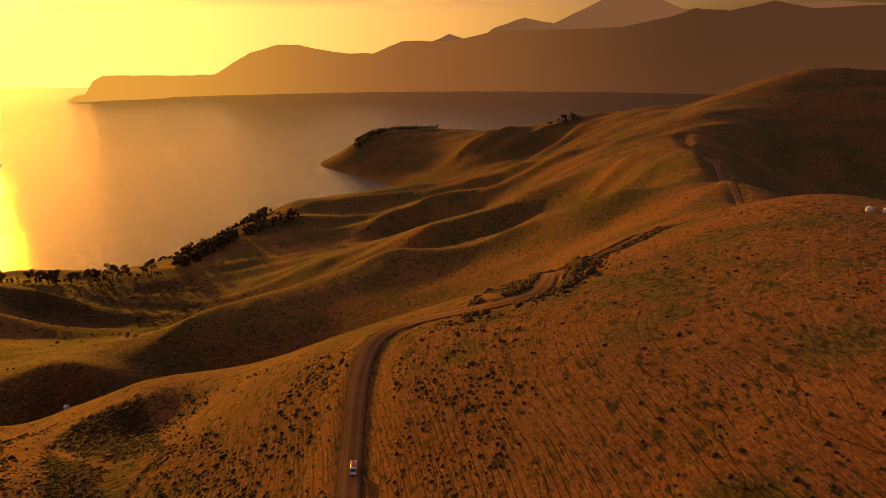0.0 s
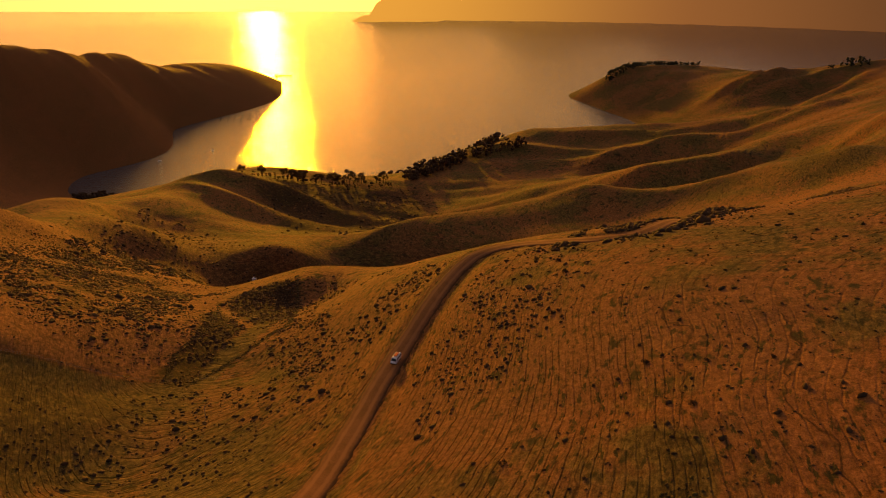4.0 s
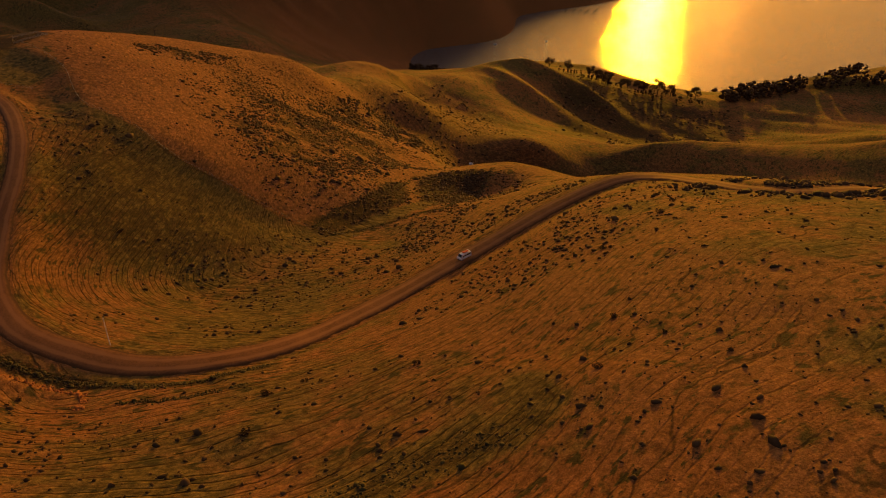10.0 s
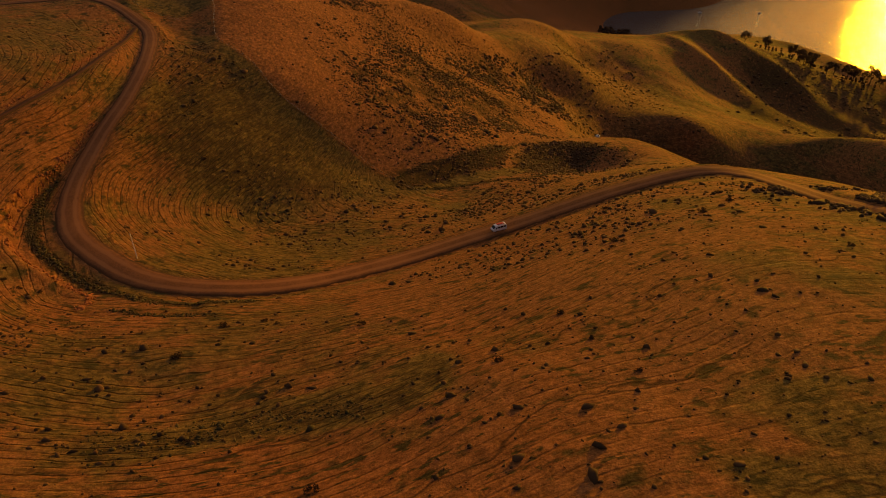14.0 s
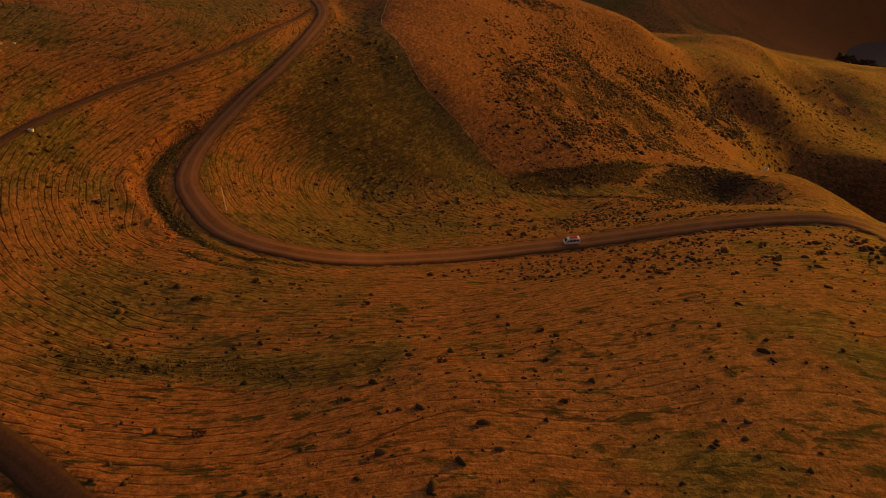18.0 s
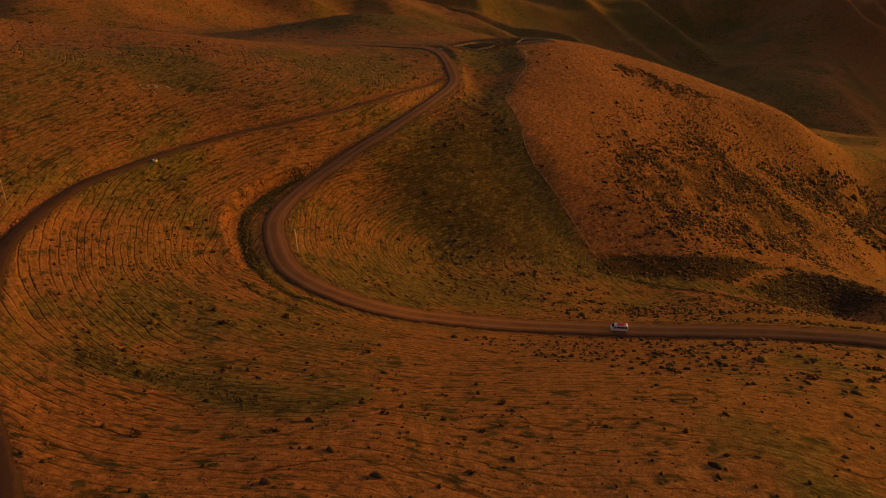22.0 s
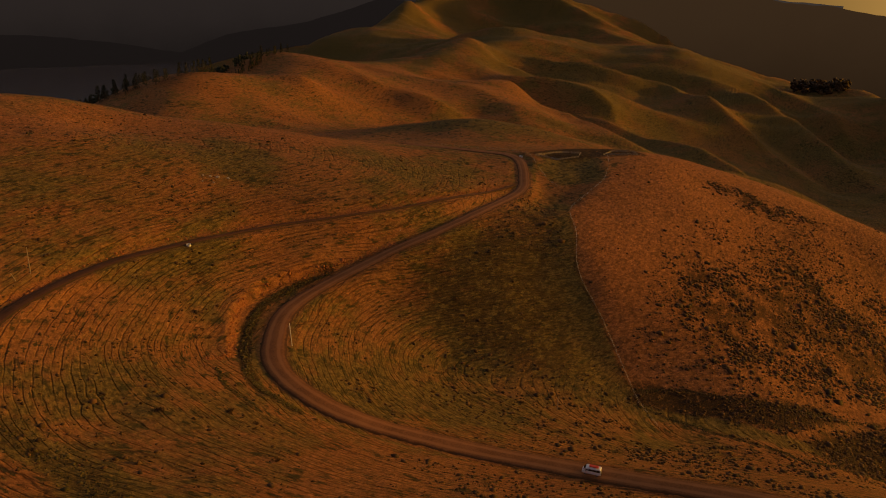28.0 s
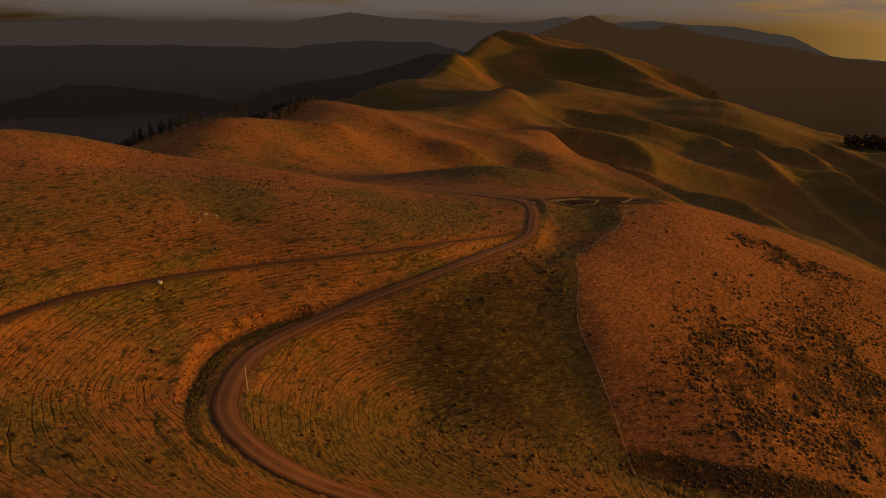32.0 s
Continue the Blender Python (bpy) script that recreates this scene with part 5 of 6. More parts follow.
shore_trees = [tree("shore_tree", broad_tree, h, s, leaf_dark, "dark spreading tree standing above the beach", "tree") for h, s in ((17, 1), (14, 2), (20, 3))]
pines = [tree("pine_tree", pine_tree, h, s, leaf_pine, "dark pine in a shelter belt on the slope", "pine") for h, s in ((18, 4), (22, 5), (20, 6))]
plant(shore_trees, [(-422, 923), (-425, 915), (-432, 905), (-471, 873), (-466, 880), (-474, 845), (-480, 838), (-490, 842), (-452, 888), (-447, 893), (-404, 938), (-396, 946), (-520, 812), (-545, 800), (-500, 835), (-925, 900), (-930, 912)], "shore trees", 11, 0.75, 1.2)
rng = np.random.default_rng(12)
belt = curve([(-330, -436), (-368, -430), (-406, -426), (-442, -410), (-485, -412), (-537, -402), (-586, -394), (-668, -405)], 3.0)
plant(pines, [(x + rng.uniform(-3, 3), y + rng.uniform(-8, 4)) for x, y in belt], "pines of the shelter belt", 13, 0.3, 0.52)
belt = curve([(-372, -412), (-400, -390), (-413, -367), (-431, -352), (-452, -341), (-484, -338)], 5.0)
plant(pines, [(x + rng.uniform(-2, 2), y + rng.uniform(-6, 3)) for x, y in belt], "pines of the shelter belt", 15, 0.5, 0.8)
belt = curve([(-632, -418), (-655, -408), (-680, -398), (-702, -393)], 5.0)
plant(pines, [(x + rng.uniform(-2, 2), y + rng.uniform(-6, 3)) for x, y in belt], "pines of the shelter belt", 16, 0.45, 0.7)
belt = curve([(-880, -560), (-950, -525), (-1048, -505)], 9)
plant(pines, [(x + rng.uniform(-4, 4), y + rng.uniform(-8, 8)) for x, y in belt], "pines of the shelter belt", 14, 0.35, 0.6)


def grove(name, corners, count, height, seed, leaf, label):
    """Far woods in one mesh: many crowns of several ragged clumps."""
    rng = np.random.default_rng(seed)
    c = np.array(corners, float)
    xy = rng.uniform(c.min(0), c.max(0), (count * 3, 2))
    xy = xy[inside(xy[:, 0], xy[:, 1], corners, 4) > rng.uniform(0, 1, len(xy))][:count]
    z = land(xy[:, 0], xy[:, 1])
    xy, z = xy[z > SEA + 1], z[z > SEA + 1]
    tall = height * rng.uniform(0.55, 1.25, len(xy))
    places, sizes = [], []
    for (x, y), base, h in zip(xy, z, tall):
        for k in range(9):
            r = h * 0.26 * rng.uniform(0, 1)
            t = rng.uniform(0, 2 * math.pi)
            places.append((x + r * math.cos(t), y + r * math.sin(t), base + h * rng.uniform(0.15, 0.95)))
            sizes.append(h * rng.uniform(0.09, 0.2))
    return tagged(clump_mesh(name, np.array(places), np.array(sizes), 0.8, leaf, seed, 0.5), label, "woods", kind="stuff")


grove("woods", [(-480, 1145), (-462, 1200), (-425, 1330), (-390, 1425), (-350, 1400), (-330, 1310), (-300, 1290), (-318, 1240), (-380, 1270), (-440, 1170)], 330, 14, 21, leaf_dark, "dark woods on the steep slope over the beach")
grove("woods", [(-250, 2190), (-225, 2290), (-120, 2330), (10, 2290), (20, 2235), (-110, 2250), (-180, 2200)], 230, 11, 22, leaf_pine, "dark pines on the tip of the headland")
grove("woods", [(300, 1880), (345, 1915), (400, 1870), (360, 1850)], 16, 14, 23, leaf_pine, "a few dark trees on the headland crest")
grove("woods", [(-360, 965), (-385, 1000), (-400, 1080), (-390, 1100), (-336, 1125), (-260, 1165), (-235, 1175), (-228, 1160), (-300, 1105), (-345, 1045), (-352, 1000)], 220, 13, 29, leaf_dark, "dark woods along the crest over the beach")
grove("woods", [(-530, 790), (-548, 810), (-500, 850), (-440, 910), (-390, 955), (-375, 940), (-430, 870), (-490, 800)], 45, 8, 24, leaf_dark, "dark bush along the crest behind the beach")
spots_, rng = sprinkle(VALLEY_BUSH, 2600, 120, -0.05, 60, 30)
tagged(clump_mesh("valley_bush", spots_, rng.gamma(3.0, 0.25, len(spots_)) + 0.4, 0.6, leaf_dark, 30), "low dark bush filling the valley behind the beach", "bush", kind="stuff")
grove("woods", [(-1815, 270), (-1800, 400), (-1740, 390), (-1735, 280)], 90, 22, 25, leaf_dark, "a clump of dark trees above the far bay")
grove("woods", [(-930, 830), (-1000, 930), (-940, 960), (-880, 900)], 60, 11, 26, leaf_dark, "dark bush at the head of the bay")
grove("woods", [(-340, -470), (-420, -445), (-560, -425), (-680, -430), (-640, -470), (-480, -490), (-360, -510)], 260, 9, 27, leaf_pine, "pine plantation behind the shelter belt")


def bush(seed):
    """A low ragged bush: a few short stems under small leaf blades."""
    rng = np.random.default_rng(seed)
    wood, leaves = bmesh.new(), bmesh.new()
    for k in range(6):
        t = k * 1.05 + rng.uniform(-0.3, 0.3)
        r = rng.uniform(0.2, 0.75)
        tip = (r * math.cos(t) * 1.3, r * math.sin(t), rng.uniform(0.35, 0.7))
        limb(wood, (0.1 * math.cos(t), 0.1 * math.sin(t), -0.2), tip, 0.05, 0.02, 4)
        leaf_cloud(leaves, tip, rng.uniform(0.3, 0.5), 60, 0.14, rng, 0.75)
    ob = holder("bush", 0, 0, 0)
    part("stems", wood, bark, ob)
    part("foliage", leaves, leaf_dark, ob)
    return tagged(ob, "low dark bush standing alone in the dry pasture", "bush")


bushes = [bush(s) for s in (31, 32, 33, 34)]
plant(bushes, [(69, 330), (22, 172), (23.5, 173), (49, 140), (15, 213), (7, 217), (11, 92), (10, 84), (14, 94), (25, 169), (26, 109), (73, 138), (55, 205), (22, 74), (53, 74), (61, 138), (20, 199), (59, 122), (74, 88), (-72, 133), (-120, 84), (-111, 93), (-6, 190), (-3, 186), (-8, 176)], "bushes in the pasture", 41, 0.6, 1.15)
rng = np.random.default_rng(43)
plant(bushes, [(x + rng.uniform(-3, 3), y + rng.uniform(-3, 3)) for x, y in ((-34, 37), (-26, 44)) for _ in range(6)] + [(-22 - 3.4 * k + rng.uniform(-3, 3), 22 + 0.5 * k + rng.uniform(-5, 5)) for k in range(16)], "bushes above the bend", 42, 0.35, 0.8)
for master in shore_trees + pines + bushes:
    for ob in (*master.children_recursive, master):
        bpy.data.objects.remove(ob)

# Things: the van on the road, fences, the stockyard, troughs, posts, tanks, boats, rocks
def ground_z(x, y):
    return float(land(np.array([float(x)]), np.array([float(y)]))[0])


def box(bm, centre, size, bevel=0.0, turn=None):
    made = bmesh.ops.create_cube(bm, size=1.0)["verts"]
    for v in made:
        v.co = Vector((v.co.x * size[0], v.co.y * size[1], v.co.z * size[2]))
    if bevel:
        edges = list({e for v in made for e in v.link_edges})
        made = bmesh.ops.bevel(bm, geom=edges, offset=bevel, segments=2, affect="EDGES")["verts"]
    for v in made:
        v.co = (turn @ v.co if turn else v.co) + Vector(centre)


def tube(bm, a, b, r0, r1=None, sides=8):
    a, b = Vector(a), Vector(b)
    r1 = r0 if r1 is None else r1
    turn = (b - a).to_track_quat("Z", "Y")
    rings = [[bm.verts.new(p + turn @ Vector((r * math.cos(t), r * math.sin(t), 0))) for t in np.linspace(0, 2 * math.pi, sides, endpoint=False)] for p, r in ((a, r0), (b, r1))]
    for k in range(sides):
        bm.faces.new((rings[0][k], rings[0][(k + 1) % sides], rings[1][(k + 1) % sides], rings[1][k]))
    bm.faces.new(rings[0][::-1]), bm.faces.new(rings[1])


def loft(bm, rings):
    rows = [[bm.verts.new(p) for p in ring] for ring in rings]
    m = len(rows[0])
    for a, b in zip(rows, rows[1:]):
        for k in range(m):
            bm.faces.new((a[k], a[(k + 1) % m], b[(k + 1) % m], b[k])).smooth = False
    bm.faces.new(rows[0][::-1]), bm.faces.new(rows[-1])


def van_at(station):
    """The white camper van, nose along +x, on the road at a place on its line."""
    p, q = ROAD[station], ROAD[station + 1]
    turn = math.degrees(math.atan2(q[1] - p[1], q[0] - p[0])) + 180
    side = Vector((q[1] - p[1], p[0] - q[0])).normalized() * 0.9
    van = holder("camper_van", p[0] + side.x, p[1] + side.y, p[2] + 0.12, turn)
    # body: side outlines lofted across the width, narrower towards the roof
    outline = [(-2.28, 0.38), (2.10, 0.38), (2.30, 0.62), (2.26, 0.98), (1.98, 1.16), (1.42, 1.86), (1.20, 1.98), (-2.06, 1.99), (-2.26, 1.82), (-2.32, 1.05)]
    bm = bmesh.new()
    rings = []
    for y in (-0.86, -0.80, 0.80, 0.86):
        inset = 0.04 if abs(y) > 0.83 else 0.0
        rings.append([(x * (1 - inset * 0.4), y * (1 - 0.10 * max(0, z - 1.0)), z - (inset if z > 1 else -inset)) for x, z in outline])
    loft(bm, rings)
    bmesh.ops.recalc_face_normals(bm, faces=bm.faces)
    part("body", bm, white_paint, van)
    for y in (-1, 1):
        for x0, x1 in ((-2.02, -1.22), (-1.12, -0.2), (-0.1, 0.78)):
            bm = bmesh.new()
            box(bm, ((x0 + x1) / 2, y * 0.812, 1.45), (x1 - x0, 0.03, 0.52), 0.012, Matrix.Rotation(radians(y * 5.5), 3, "X"))
            part("side_window", bm, dark_glass, van, "dark tinted side window")
        bm = bmesh.new()
        box(bm, (1.17, y * 0.815, 1.40), (0.50, 0.03, 0.44), 0.012, Matrix.Rotation(radians(y * 5.5), 3, "X"))
        part("door_window", bm, dark_glass, van, "dark tinted door window")
        bm = bmesh.new()
        box(bm, (1.35, y * 0.98, 1.18), (0.10, 0.2, 0.18), 0.03)
        part("mirror", bm, rubber, van, "black door mirror")
        bm = bmesh.new()
        box(bm, (2.27, y * 0.62, 0.82), (0.06, 0.32, 0.18), 0.03)
        part("headlight", bm, lamp_clear, van, "clear headlight")
        bm = bmesh.new()
        box(bm, (-2.31, y * 0.72, 1.0), (0.05, 0.14, 0.42), 0.02)
        part("tail_light", bm, lamp_red, van, "red tail light")
        for x in (-1.38, 1.42):
            wheel = new("wheel")
            wheel.parent = van
            wheel.matrix_basis = pose(x, y * 0.74, 0.33)
            bm = bmesh.new()
            tube(bm, (0, -0.11, 0), (0, 0.11, 0), 0.33, sides=20)
            part("tyre", bm, rubber, wheel, "black rubber tyre")
            bm = bmesh.new()
            tube(bm, (0, y * 0.10, 0), (0, y * 0.135, 0), 0.20, 0.17, 16)
            part("rim", bm, steel, wheel, "pressed steel rim")
    bm = bmesh.new()
    box(bm, (1.72, 0, 1.53), (0.03, 1.40, 0.84), 0.012, Matrix.Rotation(radians(-38), 3, "Y"))
    part("windscreen", bm, dark_glass, van, "dark sloping windscreen")
    bm = bmesh.new()
    box(bm, (-2.29, 0, 1.48), (0.03, 1.28, 0.50), 0.012, Matrix.Rotation(radians(4), 3, "Y"))
    part("rear_window", bm, dark_glass, van, "dark rear window")
    for x, name in ((2.30, "front_bumper"), (-2.34, "rear_bumper")):
        bm = bmesh.new()
        box(bm, (x, 0, 0.50), (0.14, 1.66, 0.20), 0.04)
        part(name, bm, rubber, van, "black plastic bumper")
    rack = new("roof_rack")
    rack.parent = van
    for y in (-0.62, 0.62):
        bm = bmesh.new()
        tube(bm, (-1.75, y, 2.08), (0.85, y, 2.08), 0.025)
        part("rail", bm, steel, rack)
    for x in (-1.5, -0.6, 0.4):
        bm = bmesh.new()
        tube(bm, (x, -0.66, 2.06), (x, 0.66, 2.06), 0.02)
        part("crossbar", bm, steel, rack)
    bm = bmesh.new()
    box(bm, (-0.45, 0, 2.20), (2.3, 0.95, 0.24), 0.09)
    for v in bm.verts:
        v.co.z += 0.03 * math.sin(v.co.x * 5) * (v.co.z > 2.2)
    part("roof_load", bm, red_paint, van, "red covered load on the roof")
    return tagged(van, "white camper van with a red load on its roof rack", "van")


def post_mesh(height, r):
    bm = bmesh.new()
    tube(bm, (0, 0, -0.5), (0, 0, height), r, r * 0.9, 6)
    me = bpy.data.meshes.new("post")
    bm.to_mesh(me)
    bm.free()
    me.materials.append(old_wood)
    return me


FENCE_POST = post_mesh(1.25, 0.08)


def fence(points, gap, label):
    """Posts along a line over the land, with four wires between them."""
    line = curve(points, gap)
    z = land(line[:, 0], line[:, 1])
    ob = holder("fence", line[0, 0], line[0, 1], z[0])
    back = ob.matrix_world.inverted()
    for x, y, h in zip(line[:, 0], line[:, 1], z):
        post = new("post", FENCE_POST)
        post.parent = ob
        post.matrix_basis = back @ pose(x, y, h, random.uniform(-3, 3), random.uniform(-3, 3), 0)
    for up in (0.35, 0.65, 0.92, 1.18):
        bm = bmesh.new()
        for k in range(len(line) - 1):
            a, b = (back @ Vector((line[j, 0], line[j, 1], z[j] + up)) for j in (k, k + 1))
            tube(bm, a, b, 0.012, sides=3)
        part("wire", bm, steel, ob, "thin fence wire")
    return tagged(ob, label, "fence")


def stockyard(points, label):
    """A pen of posts and pale rails."""
    line = np.array(points, float)
    runs = []
    for a, b in zip(line, line[1:]):
        m = max(1, int(np.linalg.norm(b - a) / 2.4))
        runs += [a + (b - a) * k / m for k in range(m)]
    runs = np.array([*runs, line[-1]])
    z = land(runs[:, 0], runs[:, 1])
    ob = holder("stockyard", runs[0, 0], runs[0, 1], z[0])
    back = ob.matrix_world.inverted()
    for (x, y), h in zip(runs, z):
        post = new("post", FENCE_POST)
        post.parent = ob
        post.matrix_basis = back @ pose(x, y, h + 0.15)
    for k in range(len(runs) - 1):
        for up in (0.3, 0.65, 1.0):
            a, b = (back @ Vector((runs[j, 0], runs[j, 1], z[j] + up)) for j in (k, k + 1))
            bm = bmesh.new()
            mid, way = (a + b) / 2, b - a
            box(bm, (0, 0, 0), (way.length + 0.1, 0.05, 0.12))
            turn = way.to_track_quat("X", "Z").to_matrix()
            for v in bm.verts:
                v.co = turn @ v.co + mid
            part("rail", bm, pale_wood, ob)
    return tagged(ob, label, "stockyard")


def lone_post(name, x, y, height, r, mat, label, lean=0.0, category="post"):
    ob = holder(name, x, y, ground_z(x, y))
    bm = bmesh.new()
    a = Vector((0, 0, -0.5))
    b = Vector((math.sin(radians(lean)) * height, 0, math.cos(radians(lean)) * height))
    tube(bm, a, b, r, r * 0.7, 8)
    part("shaft", bm, mat, ob)
    bm = bmesh.new()
    tube(bm, b, b + Vector((0, 0, 0.06)), r * 0.85, r * 0.5, 8)
    part("cap", bm, mat, ob)
    return tagged(ob, label, category)


def white_boards(x, y, turn):
    """Two plain white boards on posts beside the road."""
    ob = holder("road_sign", x, y, ground_z(x, y), turn)
    for side in (-0.75, 0.75):
        bm = bmesh.new()
        tube(bm, (side, 0, -0.5), (side, 0, 1.75), 0.06, 0.05, 8)
        part("post", bm, old_wood, ob)
        bm = bmesh.new()
        box(bm, (side, 0.08, 1.25), (1.05, 0.05, 0.95), 0.015)
        part("board", bm, white_paint, ob, "plain white painted board")
    return tagged(ob, "pair of white boards on posts at the road junction", "sign")


def trough(x, y, turn):
    """A round concrete water trough with a rim and a ballcock cover."""
    ob = holder("water_trough", x, y, ground_z(x, y), turn)
    bm = bmesh.new()
    rings = []
    for r, h in ((0.75, -0.3), (0.8, 0.45), (0.8, 0.5), (0.7, 0.5), (0.68, 0.2)):
        rings.append([(r * math.cos(t), r * math.sin(t), h) for t in np.linspace(0, 2 * math.pi, 20, endpoint=False)])
    loft(bm, rings)
    part("basin", bm, concrete, ob)
    bm = bmesh.new()
    tube(bm, (0, 0, 0.22), (0, 0, 0.38), 0.67, 0.67, 20)
    part("water", bm, water, ob, "dark still water")
    bm = bmesh.new()
    box(bm, (0.55, 0, 0.55), (0.36, 0.44, 0.1), 0.02)
    part("cover", bm, concrete, ob)
    return tagged(ob, "round pale concrete water trough below the farm track", "trough")


def tank(x, y, z, r, h):
    """A water tank with a ribbed wall, a shallow cone roof and a hatch."""
    ob = holder("water_tank", x, y, z)
    bm = bmesh.new()
    loft(bm, [[(r * (1 + 0.012 * (k % 2)) * math.cos(t), r * (1 + 0.012 * (k % 2)) * math.sin(t), -0.6 + (h + 0.6) * k / 12) for t in np.linspace(0, 2 * math.pi, 24, endpoint=False)] for k in range(13)])
    part("wall", bm, concrete, ob)
    bm = bmesh.new()
    tube(bm, (0, 0, h), (0, 0, h + 0.6), r * 1.03, 0.3, 24)
    part("roof", bm, concrete, ob)
    bm = bmesh.new()
    tube(bm, (r * 0.5, 0, h + 0.25), (r * 0.5, 0, h + 0.55), 0.35, 0.35, 12)
    part("hatch", bm, rubber, ob)
    return tagged(ob, "pale round water tank on the ridge", "tank", "water tanks")


def boat(x, y, turn, long):
    ob = holder("boat", x, y, SEA, turn)
    bm = bmesh.new()
    rings = []
    for u in np.linspace(-1, 1, 9):
        wide = long * 0.16 * (1 - max(0, u) ** 2.2) + 0.02
        rings.append([(u * long / 2, -wide, 1.1 + 0.5 * max(0, u)), (u * long / 2, -wide * 0.5, -0.4), (u * long / 2, wide * 0.5, -0.4), (u * long / 2, wide, 1.1 + 0.5 * max(0, u))])
    loft(bm, rings)
    part("hull", bm, white_paint, ob)
    bm = bmesh.new()
    box(bm, (-long * 0.05, 0, 1.9), (long * 0.35, long * 0.2, 1.6), 0.15)
    part("cabin", bm, white_paint, ob)
    bm = bmesh.new()
    tube(bm, (0, 0, 2.5), (0, 0, 2.5 + long * 0.4), 0.08, 0.04, 6)
    part("mast", bm, steel, ob)
    return tagged(ob, "small white work boat lying in the bay", "boat", "boats in the bay")


def rock(x, y, size, seed):
    rng = np.random.default_rng(seed)
    ob = holder("rock", x, y, ground_z(x, y) + size * 0.15, rng.uniform(0, 360))
    bm = bmesh.new()
    bmesh.ops.create_icosphere(bm, subdivisions=2, radius=size)
    for v in bm.verts:
        v.co *= 1 + 0.35 * (noise.noise(v.co * (1.3 / size) + Vector((seed, 0, 0))))
        v.co.z *= 0.6
    part("stone", bm, grey_rock, ob)
    return tagged(ob, "weathered grey rock lying in the dry grass", "rock", "field rocks")


pale_wood = plain("pale_rails", (0.32, 0.26, 0.19), 0.85, 0.15)
station = int(np.argmin(np.hypot(ROAD[:, 0] + 21, ROAD[:, 1] - 166)))
van_at(station)
fence([(-312, 112), (-286, 118), (-258, 121), (-232, 117), (-206, 115), (-182, 124), (-158, 131), (-138, 147), (-119, 160), (-104, 167), (-91, 176)], 5.0, "post and wire fence between the green hollow and the dry hill")
fence([(-330, -16), (-310, 12), (-297, 40), (-290, 58), (-281, 70), (-262, 81), (-246, 92), (-238, 102)], 5.0, "post and wire fence beside the road at the stockyard")
stockyard([(-278, 76), (-288, 81), (-299, 87), (-303, 98), (-292, 99), (-283, 90), (-278, 76)], "sheep yard with pale wooden rails on the saddle")
stockyard([(-306, 111), (-311, 120), (-317, 130), (-326, 126), (-320, 114), (-306, 111)], "small sheep pen with pale wooden rails")
white_boards(-270.5, 69.5, 62)
lone_post("marker_pole", -38, 68, 8.0, 0.11, white_paint, "tall pale pole on the inside of the bend", 4.0, "pole")
lone_post("power_pole", -6, 0, 8.0, 0.12, pale_wood, "pale wooden pole above the farm track", -3.0, "pole")
lone_post("stay_post", 0, 2, 3.2, 0.10, pale_wood, "short leaning post beside the pole", 22.0)
lone_post("fence_strainer", -77, 144, 4.5, 0.10, pale_wood, "single tall post on the slope of the hollow", 2.0)
trough(-58, 12, 20)
tank(-183, 317, ground_z(-183, 317), 1.3, 1.6)
tank(166, 263, ground_z(166, 263), 1.5, 1.4)
tank(170.5, 259.5, ground_z(170.5, 259.5), 1.5, 1.4)
lone_post("marker_post", 163, 276, 1.6, 0.09, pale_wood, "pale wooden post on the field crest")
boat(-1040, 1180, 35, 9)
boat(-985, 1290, 80, 7)
boat(-1290, 1560, 60, 8)
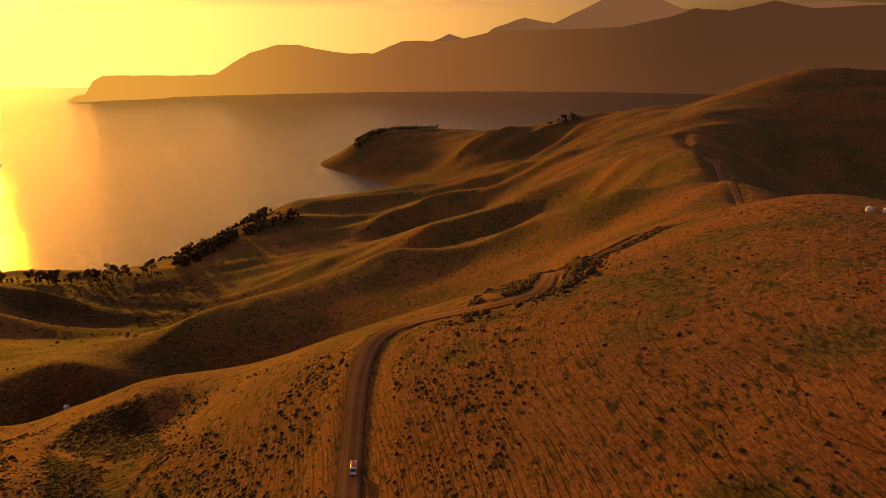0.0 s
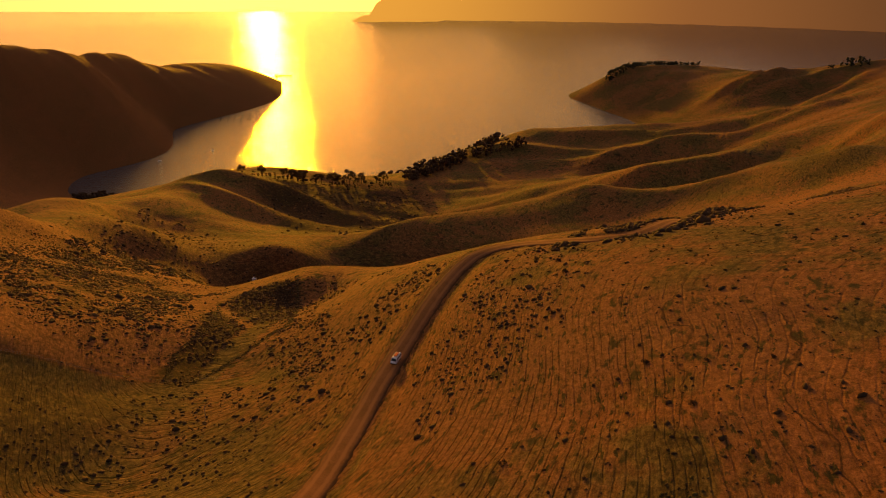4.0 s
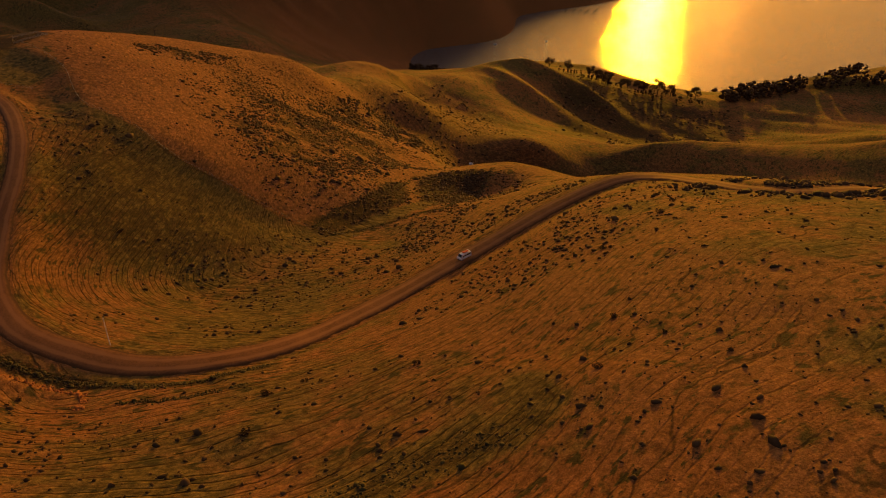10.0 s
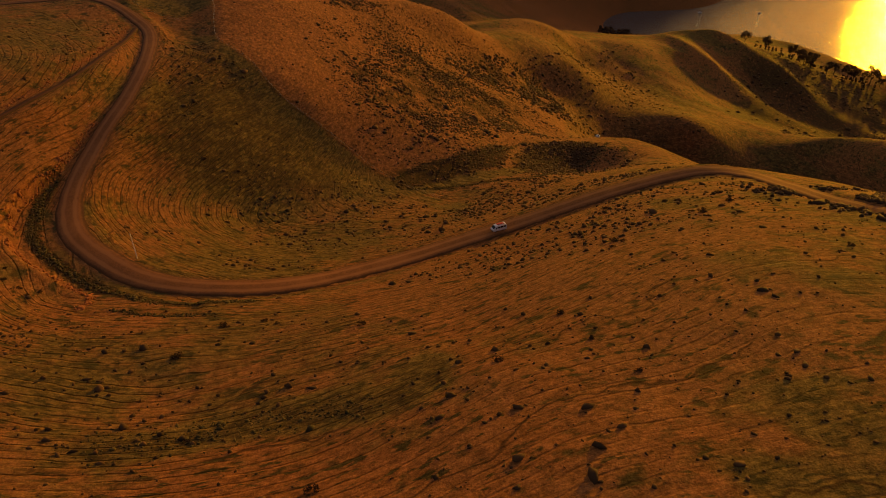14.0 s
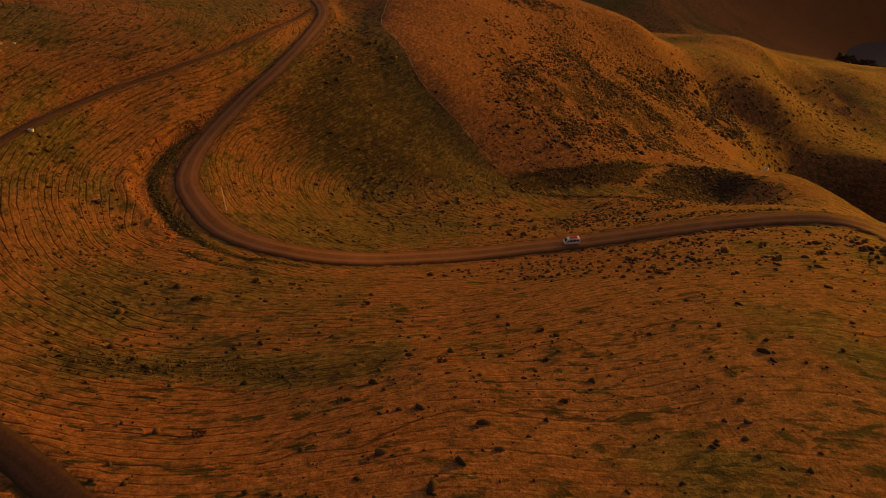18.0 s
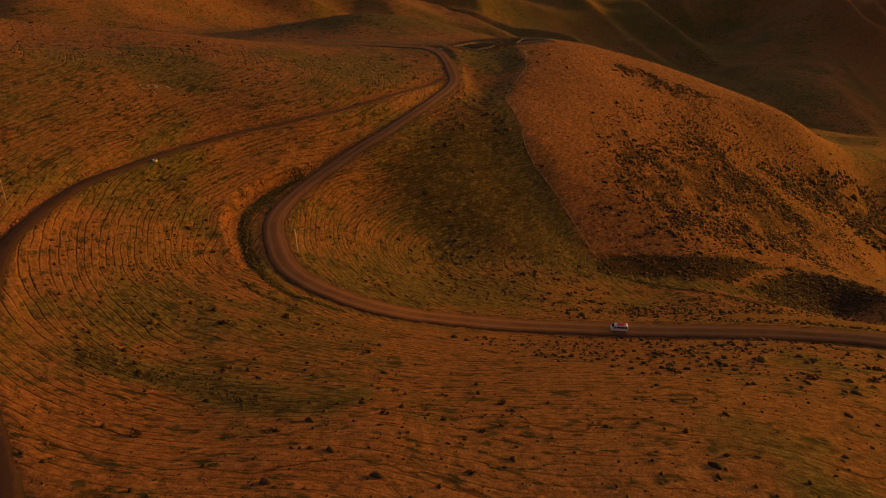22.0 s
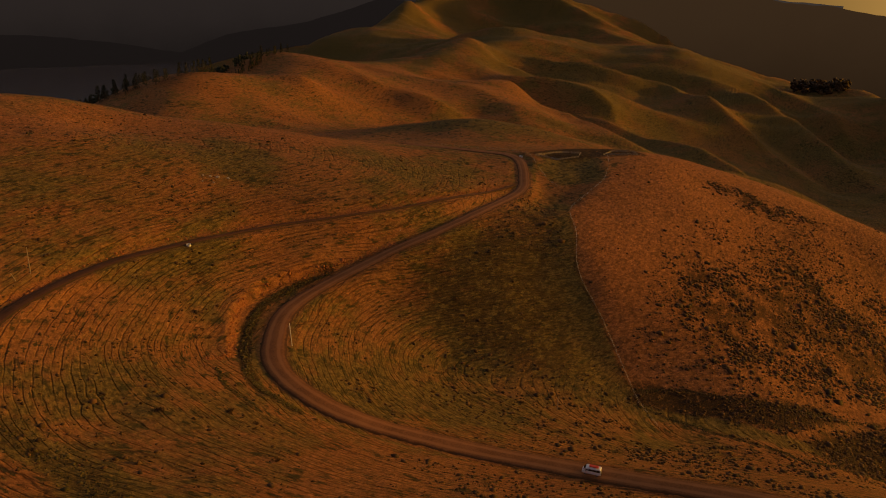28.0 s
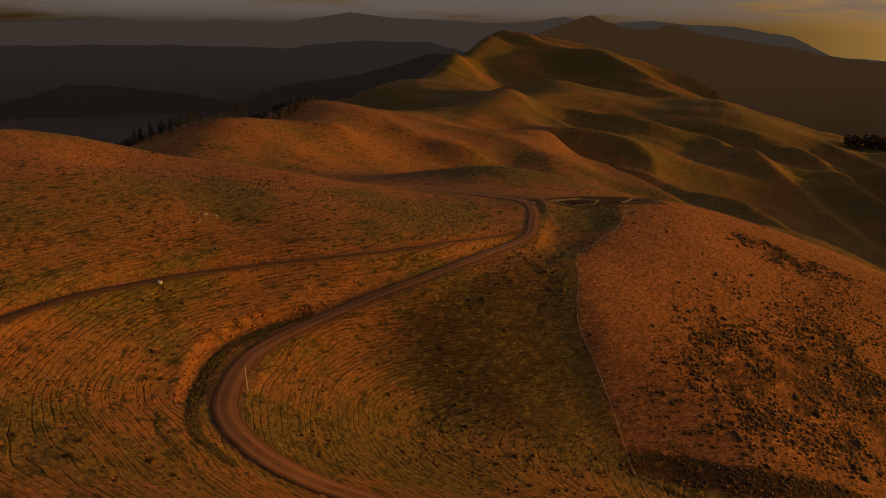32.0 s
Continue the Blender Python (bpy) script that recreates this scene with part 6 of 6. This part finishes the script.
for k, (x, y, r) in enumerate(((-104, -12, 0.9), (-102, -14, 0.6), (-107, -9, 0.7), (-99, -10, 0.45), (-100, -16, 0.5), (-96, -13, 0.4), (-130, 60, 0.3))):
    rock(x, y, r, k + 3)


def sea_rock(x, y, size, tall, seed):
    rng = np.random.default_rng(seed)
    ob = holder("sea_rock", x, y, SEA - 1, rng.uniform(0, 360))
    bm = bmesh.new()
    bmesh.ops.create_icosphere(bm, subdivisions=3, radius=size)
    for v in bm.verts:
        v.co *= 1 + 0.5 * noise.noise(v.co * (1.6 / size) + Vector((seed, 3, 0)))
        v.co.z *= tall / size
        v.co.x *= 1.7
    part("stone", bm, grey_rock, ob)
    return tagged(ob, "jagged dark rock in the sea off the headland", "sea rock", "rocks off the headland")


for k, (x, y, r, h) in enumerate(((-1432, 2248, 9, 7), (-1415, 2256, 7, 4), (-1400, 2262, 5, 3), (-1384, 2270, 4, 4))):
    sea_rock(x, y, r, h, k + 61)


def float_line(x, y, turn, long):
    """A rope of dark floats lying on the water."""
    ob = holder("float_line", x, y, SEA, turn)
    bm = bmesh.new()
    tube(bm, (-long / 2, 0, 0.1), (long / 2, 0, 0.1), 0.12, sides=5)
    part("rope", bm, rubber, ob)
    shape_ = bmesh.new()
    tube(shape_, (0, -0.8, 0.3), (0, 0.8, 0.3), 0.75, sides=10)
    one = bpy.data.meshes.new("float")
    shape_.to_mesh(one)
    shape_.free()
    one.materials.append(rubber)
    for k in range(int(long / 7)):
        drum = new("float", one)
        drum.parent = ob
        drum.matrix_basis = pose(-long / 2 + 3 + k * 7 + random.uniform(-1, 1), random.uniform(-0.6, 0.6), 0, 0, 0, random.uniform(-20, 20))
    return tagged(ob, "line of dark mussel floats lying in the bay", "float line", "mussel float lines")


for x, y, turn, long in ((-1181, 1585, 121, 76), (-1162, 1593, 121, 80), (-1146, 1598, 120, 82), (-1132, 1610, 118, 88), (-1116, 1622, 117, 85), (-1096, 1597, 112, 22), (-1186, 1837, 110, 88)):
    float_line(x, y, turn, long)
